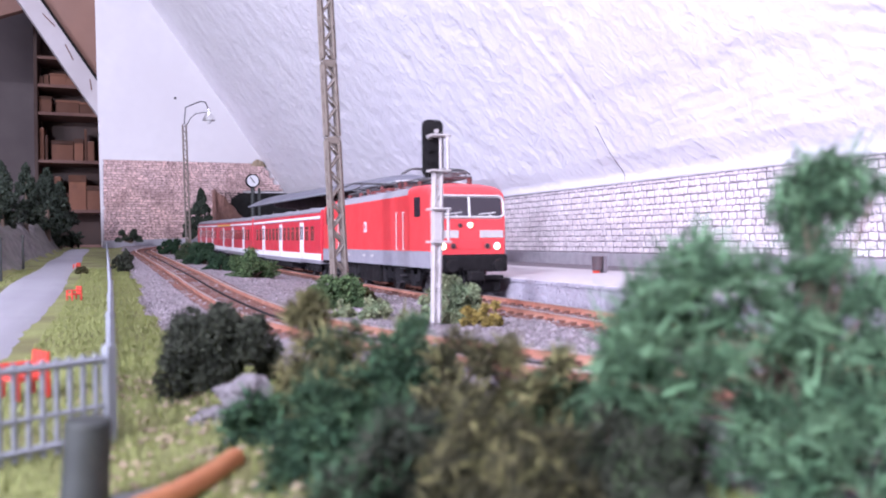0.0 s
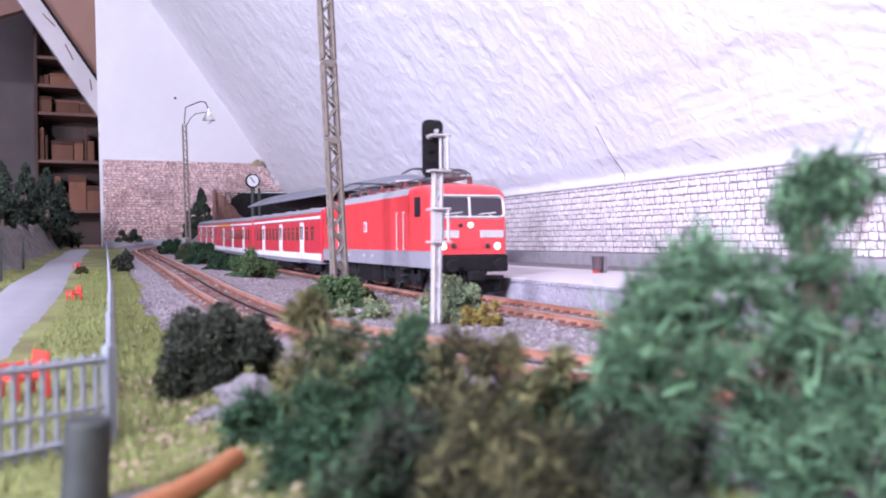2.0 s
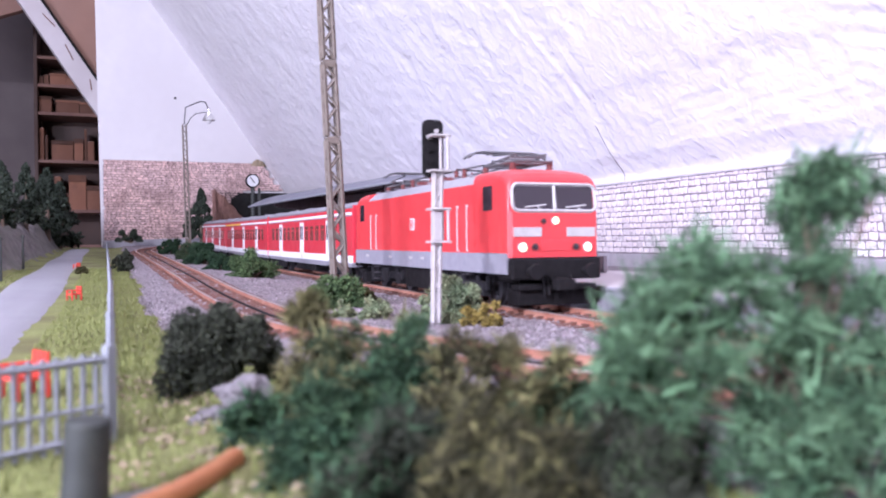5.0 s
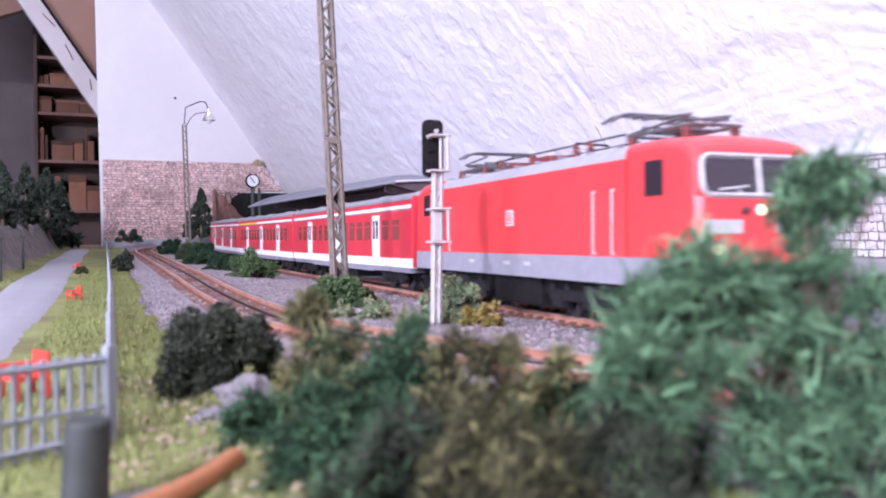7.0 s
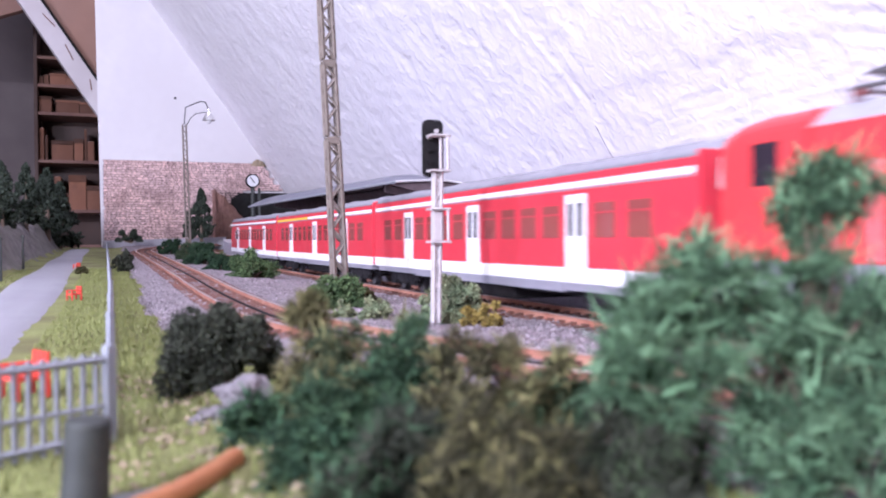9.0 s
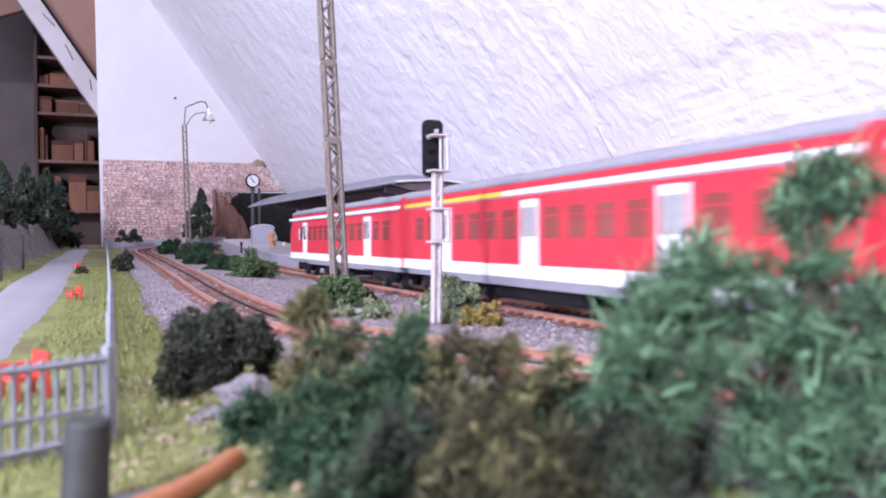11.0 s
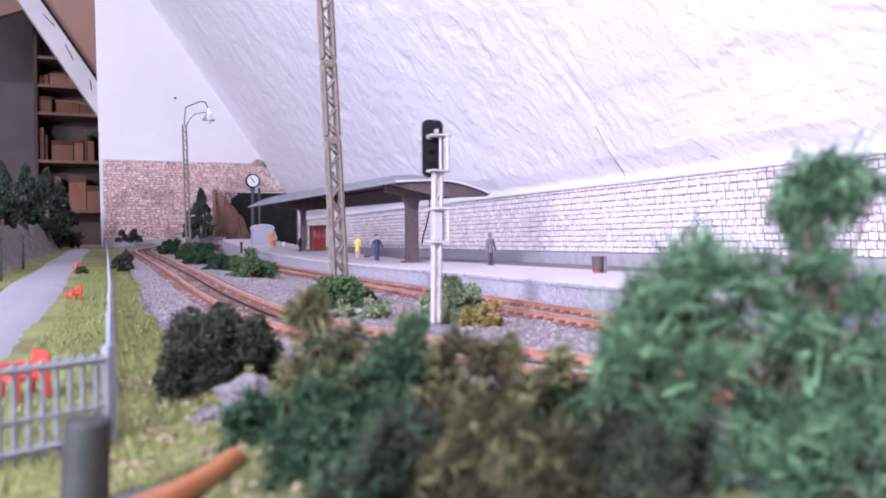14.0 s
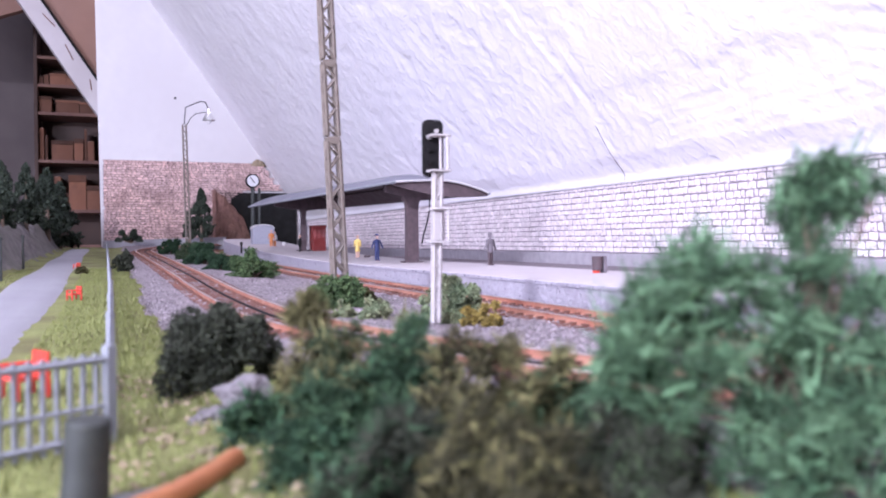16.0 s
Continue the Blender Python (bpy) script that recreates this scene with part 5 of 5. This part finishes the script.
# ---- bushes between the tracks ----
rowg = "bushes between the tracks"
for i, (x, y, rx, rz, mt, lab) in enumerate((
        (78.5, 304, 14.5, 14.5, LEAF, "green foam bush at the foot of the mast"), (79, 515, 17, 18, LEAF, "green foam bush between the tracks"),
        (72, 600, 14, 17, BLUEGREEN, "dark green foam bush between the tracks"), (68, 690, 15, 19, BLUEGREEN, "dark green foam bush between the tracks"),
        (68, 790, 15, 18, MOSS, "dark green foam bush beside the lamp post"), (60, 960, 15, 21, BLUEGREEN, "dark green foam bush between the tracks"),
        (97.5, 232, 10.8, 17.0, LIGHTMOSS, "grey-green foam bush beside the signal"), (77, 250, 6.5, 8, LIGHTMOSS, "low grey-green tuft between the tracks"),
        (95, 318, 4.5, 8.0, OLIVE, "small olive tuft beside the track"), (84, 228, 5.0, 3.4, LEAF, "low green tuft at the signal"),
        (70, 262, 6, 7, LIGHTMOSS, "low grey-green tuft between the tracks"), (101, 258, 6.5, 13.0, LIGHTMOSS, "grey-green foam bush beside the signal"))):
    bush("bush", x, y, zb(x, y) - 1, rx, rx * 0.95, rz, 17000 if rx > 8 else 6000, 0.62 + rx * 0.018, mt, lab, 40 + i, 26, group=rowg)
bush("yellow_shrub", 98.5, 214, zb(98, 214) - 0.5, 8.2, 6.0, 7.2, 1500, 1.3, YELLOWLEAF, "dry yellow shrub beside the track", 71, 20, lift=1.0, category="shrub", fill=0.3)
# far side and lane
bush("bush", 8, 690, zb(8, 690), 9, 9, 15, 2200, 1.9, BLACKGREEN, "dark bush beside the fence", 72, 20)
bush("bush", 10, 640, zb(10, 640), 7, 7, 10, 1600, 1.8, BLACKGREEN, "dark bush beside the fence", 73, 18)
bush("bush", 27, 1330, 26, 22, 16, 20, 1600, 3.4, CONIFER, "dark bush before the stone facing", 74, 18)
bush("bush", -19, 627, zb(-19, 627) - 0.5, 5.2, 5.2, 4.8, 900, 1.3, OLIVE, "small round olive bush on the grass", 75, 14)
for i, (x, y, z, h, r) in enumerate(((131.5, 1345, 28, 78, 25), (113, 1352, 26, 50, 13))):
    conifer(x, y, z, h, r, 80 + i, label="dark model cypress before the stone facing")
for i, (x, y, h, r) in enumerate(((-96, 880, 62, 22), (-110, 960, 48, 20), (-86, 1010, 70, 21), (-80, 1240, 92, 34), (-92, 1160, 50, 20), (-99, 800, 40, 16), (-70, 1330, 98, 36), (-96, 720, 66, 24))):
    conifer(x, y, ground_z(x, y) - 2, h, r, 90 + i, label="dark green model conifer on the hill")

# ---- fence ----


def fence_panel(x0, y0, x1, y1, h, count, label, z0=None, z1=None):
    z0 = zb(x0, y0) - 0.6 if z0 is None else z0
    z1 = zb(x1, y1) - 0.6 if z1 is None else z1
    f = thing("fence", at(0, 0, 0), label, "fence", "fence panels")
    a, b = Vector((x0, y0, z0)), Vector((x1, y1, z1))
    for t in (0.1, 0.42, 0.93):
        bm = B()
        bar(bm, a + Vector((0, 0, h * t)), b + Vector((0, 0, h * t)), 0.75 if t != 0.42 else 0.5)
        part("rail", bm, FENCE, f)
    for i in range(count + 1):
        p = a.lerp(b, i / count)
        end = i in (0, count)
        bm = B()
        bar(bm, p, p + Vector((0, 0, h * (1.0 if not end else 1.06))), 0.5 if not end else 1.2)
        part("post" if end else "picket", bm, FENCE, f)
    return f


fence_panel(-0.6, 121.5, -33, 100.5, 12.4, 21, "pale grey plastic picket fence beside the lane")
spans = [121.5, 180, 250, 330, 430, 560, 720, 900, 1100]
for a, b in zip(spans, spans[1:]):
    fence_panel(-0.4 - 0.006 * max(0, a - 330), a + 1.0, -0.4 - 0.006 * max(0, b - 330), b, 12.6, max(8, int((b - a) / 3.0)), "pale grey plastic picket fence along the railway")
for x, y in ((-62, 560), (-64, 720)):
    p = thing("fence_post", at(x, y, ground_z(x, y)), "thin dark post at the foot of the hill", "post", "posts along the lane")
    bm = B()
    rod(bm, (0, 0, -2), (0, 0, 25), 1.1, 0.9)
    part("shaft", bm, POSTGREY, p)
    bm = B()
    rod(bm, (0, 0, 25), (0, 0, 26.5), 1.8, 1.2)
    part("cap", bm, POSTGREY, p)


def chair(x, y, turn, h):
    c = thing("garden_chair", at(x, y, zb(x, y) - 0.6, turn), "small red plastic garden chair on the grass", "chair", "garden chairs")
    k = h / 8.0
    bm = B()
    box(bm, -3.2 * k, 3.2 * k, -3 * k, 3 * k, 3.2 * k, 4.0 * k, 0.2)
    part("seat", bm, CHAIRRED, c)
    for i in range(4):
        bm = B()
        xx = (-2.4 + 1.6 * i) * k
        box(bm, xx - 0.6 * k, xx + 0.6 * k, 2.6 * k, 3.2 * k, 3.6 * k, 8.0 * k, 0.15)
        part("back_slat", bm, CHAIRRED, c)
    for sx in (-1, 1):
        bm = B()
        box(bm, sx * 3.2 * k - 0.4 * k, sx * 3.2 * k + 0.4 * k, -3 * k, 3 * k, 5.4 * k, 6.0 * k, 0.15)
        part("armrest", bm, CHAIRRED, c)
        for sy in (-1, 1):
            bm = B()
            box(bm, sx * 3.0 * k - 0.45 * k, sx * 3.0 * k + 0.45 * k, sy * 2.6 * k - 0.45 * k, sy * 2.6 * k + 0.45 * k, 0, (5.5 if sy < 0 else 3.4) * k, 0.1)
            part("leg", bm, CHAIRRED, c)


chair(-16, 412, -62, 6.4)
chair(-14.5, 163, -62, 8.0)
chair(-25, 700, -40, 5.0)

# ---- foreground ----
post = thing("round_post", at(-2.9, 91.5, -3.8, 0, 2, 3), "thick dark grey round post in the grass", "post")
bm = B()
rod(bm, (0, 0, -1), (0, 0, 9.9), 2.35, 2.25, 28)
part("shaft", bm, POSTGREY, post)
bm = B()
rod(bm, (0, 0, 9.9), (0, 0, 10.3), 2.25, 2.0, 28)
part("cap", bm, POSTGREY, post)
st = B()
line = [Vector((-9, 73, -0.6)), Vector((0.5, 82.5, -1.3)), Vector((6, 89, -1.6)), Vector((10, 95, -1.7)), Vector((13.4, 100.5, -1.5))]
for a, b in zip(line, line[1:]):
    rod(st, a, b, 1.3, 1.3, 14)
for v in line[1:-1]:
    ball(st, v, 1.3)
rod(st, line[-1], line[-1] + Vector((0.25, 0.4, 0.04)), 1.3, 0.9, 14)
tagged(part("wooden_stick", st, ORANGE), "orange-brown round wooden stick lying in the grass", "stick")
bm = B()
rod(bm, (13, 70, -2.4), (17.5, 84, -2.0), 1.0, 0.7, 10)
tagged(part("twig", bm, BARK), "pale grey twig lying under the bushes", "twig")
bm = B()
for p, q in (((-12, 92, -2.8), (-1, 92.5, -2.8)), ((-1, 92.5, -2.8), (8, 96, -2.9))):
    bar(bm, p, q, 0.9)
tagged(part("lath", bm, FENCE), "pale grey lath lying in the grass", "lath")


def boulder(x, y, z, rx, ry, rz, seed, label, hole=False):
    bm = B()
    made = bmesh.ops.create_icosphere(bm, subdivisions=4, radius=1.0)
    for v in made["verts"]:
        n1 = noise.noise(v.co * 1.7 + Vector((seed, 0, 0)))
        n2 = noise.noise(v.co * 4.5 + Vector((0, seed, 0)))
        f = 1 + 0.38 * n1 + 0.16 * n2
        if hole:
            d = (v.co - Vector((0.05, -0.93, 0.15)).normalized()).length
            f -= 0.75 * max(0.0, 1 - d / 0.34)
        v.co = Vector((v.co.x * rx * f, v.co.y * ry * f, v.co.z * rz * f))
    ob = part("boulder", bm, BOULDER)
    ob.matrix_basis = at(x, y, z, 20)
    return tagged(ob, label, "rock", "boulders by the bushes")


boulder(19.0, 129, 0.5, 4.6, 4.0, 3.0, 3, "grey rough boulder with a dark hole", True)
boulder(14.0, 128, -2.4, 3.4, 2.6, 1.8, 8, "grey rough boulder lying in the grass")
boulder(17.5, 124, -2.6, 3.6, 2.4, 1.6, 15, "grey rough boulder lying in the grass")
boulder(16.0, 112, -2.8, 2.4, 2.0, 1.6, 21, "grey rough boulder lying in the grass")

bush("round_bush", 17.2, 151, -2.8, 11.8, 10, 13.2, 30000, 0.68, BLACKGREEN, "round blackish-green bush on a short stem", 101, 44, elong=1.1, lift=3.4, fill=0.5)
fg = "bushes in the foreground"


def fibres(rng, centres, radii, count, length, width, up, curl, steps=4):
    """Thin curled strips that start inside overlapping clumps and bend outwards."""
    centres, radii = np.asarray(centres, float), np.asarray(radii, float)
    k = rng.integers(0, len(centres), count)
    d = rng.normal(size=(count, 3))
    d /= np.linalg.norm(d, axis=1)[:, None]
    p = centres[k] + d * radii[k][:, None] * rng.random(count)[:, None] ** 0.5
    d = d + rng.normal(scale=0.5, size=(count, 3)) + (0, 0, up)
    d /= np.linalg.norm(d, axis=1)[:, None]
    w = np.cross(d, rng.normal(size=(count, 3)))
    w /= np.linalg.norm(w, axis=1)[:, None]
    bend = rng.normal(scale=curl, size=(count, 3))
    step = length * rng.uniform(0.4, 1.3, count)[:, None] / steps
    wid = width * rng.uniform(0.5, 1.4, count)[:, None]
    rings = []
    for j in range(steps + 1):
        taper = 1 - 0.75 * j / steps
        rings += [p - w * wid * taper, p + w * wid * taper]
        d = d + bend
        d /= np.linalg.norm(d, axis=1)[:, None]
        p = p + d * step
    n_ = 2 * (steps + 1)
    vs = np.stack(rings, 1).reshape(-1, 3)
    fs = [(n_ * i + 2 * j, n_ * i + 2 * j + 1, n_ * i + 2 * j + 3, n_ * i + 2 * j + 2) for i in range(count) for j in range(steps)]
    return vs, fs


def fibre_bush(x, y, h, rx, ry, mat, tip, label, seed, dense=1.0):
    """A bush of wiry stems, matted fine fibres and lighter sprigs."""
    rng = np.random.default_rng(seed)
    ob = thing("foreground_bush", at(x, y, -4.0), label, "bush", fg)
    n_ = 60
    d = rng.normal(size=(n_, 3))
    d /= np.linalg.norm(d, axis=1)[:, None]
    d[:, 2] = np.abs(d[:, 2])
    c = d * (rx, ry, h - 0.20 * rx) * rng.uniform(0.35, 1.0, n_)[:, None]
    rad = rng.uniform(0.14, 0.30, n_) * rx
    bm = B()
    for q in c[::5]:
        rod(bm, (0, 0, -1), Vector(q) * 0.55 + Vector((0.3, 0, 0.4)), 0.32, 0.2, 5)
        rod(bm, Vector(q) * 0.55 + Vector((0.3, 0, 0.4)), q, 0.2, 0.08, 5)
    part("stem", bm, BARK, ob)
    vs, fs = fibres(rng, c, rad, int(9500 * dense), 1.7, 0.15, 0.1, 0.5, 3)
    raw("crown", vs, fs, mat, ob)
    vs, fs = fibres(rng, c[d[:, 2] * c[:, 2] > 0.2 * h], rad[d[:, 2] * c[:, 2] > 0.2 * h] * 1.1, int(700 * dense), 2.3, 0.2, 0.3, 0.5, 4)
    raw("sprig_mat", vs, fs, tip, ob)
    return ob


for i, (x, y, h, rx, mt, tip, lab) in enumerate((
        (24.6, 110.8, 22.5, 7.2, OLIVE, OLIVETIP, "olive-green fibrous bush of model foliage"),
        (27.6, 101.3, 20.2, 7.6, MOSS, OLIVETIP, "yellowish-green fibrous bush of model foliage"),
        (31.4, 95.1, 19.8, 7.6, BLUEGREEN, GREENTIP, "blue-green fibrous bush of model foliage"),
        (36.8, 98.1, 19.6, 6.8, BLUEGREEN, GREENTIP, "blue-green fibrous bush of model foliage"),
        (17.8, 109.3, 8.7, 5.0, BLUEGREEN, GREENTIP, "blue-green low bush beside the boulders"),
        (21.6, 89.5, 14.1, 6.6, BLUEGREEN, GREENTIP, "deep green fibrous bush of model foliage"),
        (38.6, 86.7, 19.6, 7.6, DARKOLIVE, OLIVETIP, "brownish-olive fibrous bush of model foliage"),
        (44.1, 84.5, 19.1, 7.4, OLIVE, OLIVETIP, "brownish-olive fibrous bush of model foliage"),
        (48.8, 83.8, 17.4, 6.6, MOSS, GREENTIP, "mossy green fibrous bush of model foliage"),
        (53.4, 79.4, 17.2, 6.5, BLUEGREEN, GREENTIP, "green fibrous bush below the tree"),
        (26.0, 77.7, 14.0, 6.6, BLACKGREEN, BLUEGREEN, "blackish-green fibrous bush of model foliage"),
        (31.1, 71.4, 13.7, 6.6, DARKOLIVE, OLIVETIP, "dark olive fibrous bush of model foliage"),
        (35.6, 67.4, 13.7, 6.6, DARKOLIVE, OLIVETIP, "dark olive fibrous bush of model foliage"),
        (43.6, 68.5, 13.0, 6.0, BLACKGREEN, MOSS, "blackish-green fibrous bush below the tree"),
        (48.7, 66.5, 13.5, 6.0, BLACKGREEN, MOSS, "blackish-green fibrous bush below the tree"),
        (19.0, 71.0, 8.7, 4.2, BLACKGREEN, GREENTIP, "dark green fibrous bush of model foliage"),
        (50.0, 141.6, 16.3, 3.0, LIGHTMOSS, OLIVETIP, "pale olive sprig beside the curved track"))):
    fibre_bush(x, y, h, rx, rx * 0.85, mt, tip, lab, 110 + i, 1.0 if rx > 5 else 0.5)


def tree_top(u):
    """Height of the shoulder of the tree's crown, from its outer tips inwards."""
    return 16.0 + 5 * sstep(u, -21, -17.5) + 7.5 * sstep(u, -18, -13) + 1.5 * sstep(u, -13, -6) - 3.5 * sstep(u, -5, 0) + 2.0 * sstep(u, 7, 10)


def stringy_tree(x, y, z, seed):
    """A tree of drooping fibrous foliage: trunk, limbs and many thin curled strands."""
    rng = np.random.default_rng(seed)
    ob = thing("tree", at(x, y, z, -22), "loose light-green fibrous model tree close to the track", "tree")
    bm = B()
    rod(bm, (0, 0, -2), (0.6, 0.5, 14), 0.8, 0.55, 8)
    rod(bm, (0.6, 0.5, 14), (3.4, 0, 33), 0.55, 0.25, 8)
    part("trunk", bm, BARK, ob)
    cs, rs = [], []
    for k in range(215):
        u = rng.uniform(-18.2, 13)
        t = rng.random() ** rng.choice((0.45, 1.1))
        low = 0.5 + 11.5 * sstep(-u, 5, 10)
        cs.append((u, rng.normal() * 3.6, low + (tree_top(u) - 1.8 - low) * t))
        rs.append(rng.uniform(0.9, 2.1))
    for k in range(48):
        cs.append((rng.uniform(-6, 13), rng.uniform(-8, -3), rng.uniform(1, 15)))
        rs.append(rng.uniform(1.0, 2.0))
    for k in range(30):
        a, b = rng.uniform(0, 6.28), rng.random() ** 0.5
        cs.append((3.6 + 4.2 * b * math.cos(a), rng.normal() * 1.8, 33.3 + 3.5 * b * math.sin(a)))
        rs.append(rng.uniform(0.8, 1.6))
    for k in range(10):
        cs.append((3.0 + rng.normal() * 1.6, rng.normal() * 1.6, rng.uniform(25, 31)))
        rs.append(rng.uniform(0.6, 1.2))
    for i in range(0, len(cs), 5):
        a, b, c = cs[i]
        bm = B()
        s = Vector((0.6 + 0.08 * c, 0.3, 0.5 * c))
        mid = s.lerp(Vector((a, b, c)), 0.5) + Vector((0, 0, 1.5))
        rod(bm, s, mid, 0.32, 0.2, 6)
        rod(bm, mid, (a, b, c), 0.2, 0.08, 6)
        part("limb", bm, BARK, ob)
    vs, fs = fibres(rng, cs, rs, 24000, 1.7, 0.12, 0.1, 0.5, 4)
    raw("crown", vs, fs, FIBRE, ob)
    vs, fs = fibres(rng, cs, np.array(rs) * 0.9, 5200, 3.6, 0.15, 0.35, 0.34, 7)
    raw("strand", vs, fs, STRAND, ob)
    return ob


stringy_tree(61, 62, -4.5, 131)

# thin crack in the plaster
bm = B()
pts = [Vector((WX - 2.4 - max(0.0, z - 67) * 0.85 if z < 75 else slope_x(z) - relief(464, z) - 0.2, 465.5 - 0.10 * (z - 64), z)) for z in (63.2, 66, 70, 76, 82, 90, 98)]
for a, b in zip(pts, pts[1:]):
    bar(bm, a, b, 0.4)
structure(part("ceiling_crack", bm, MORTAR), "thin dark crack in the sloping plaster", "crack")

# ---- sleepers ----
sleepers(main, main_track, 1350 + 60, 1350 + 1300, rise_main)
sleepers(near, near_track, 20, 1410, rise_near)


def rolling(x, r):
    """Rows for an axle at x on its bogie: it turns with the way that the train has gone."""
    ts, ss = [t for t, _ in RUN], [s for _, s in RUN]
    rows, last = [], None
    for k in range(481):
        t = k / 30
        ang = math.degrees((np.interp(t, ts, ss) - ss[0]) / r)
        if last is None or ang - last > 34 or k == 480:
            rows.append((t, at(x, 0, 2 + r, 0, 0, ang)))
            last = ang
    rows.insert(1, (1.9, rows[0][1]))
    return rows


def motions():
    walk(loco, [(t, on_track(s, 45)) for t, s in RUN])
    for k, co in enumerate(coaches):
        walk(co, [(t, on_track(s - 95 - 1.6 + 1 - 119.9 - k * 243.05, 86)) for t, s in RUN])
    for ob, x, r in WHEELS:
        walk(ob, rolling(x, r))


motions()
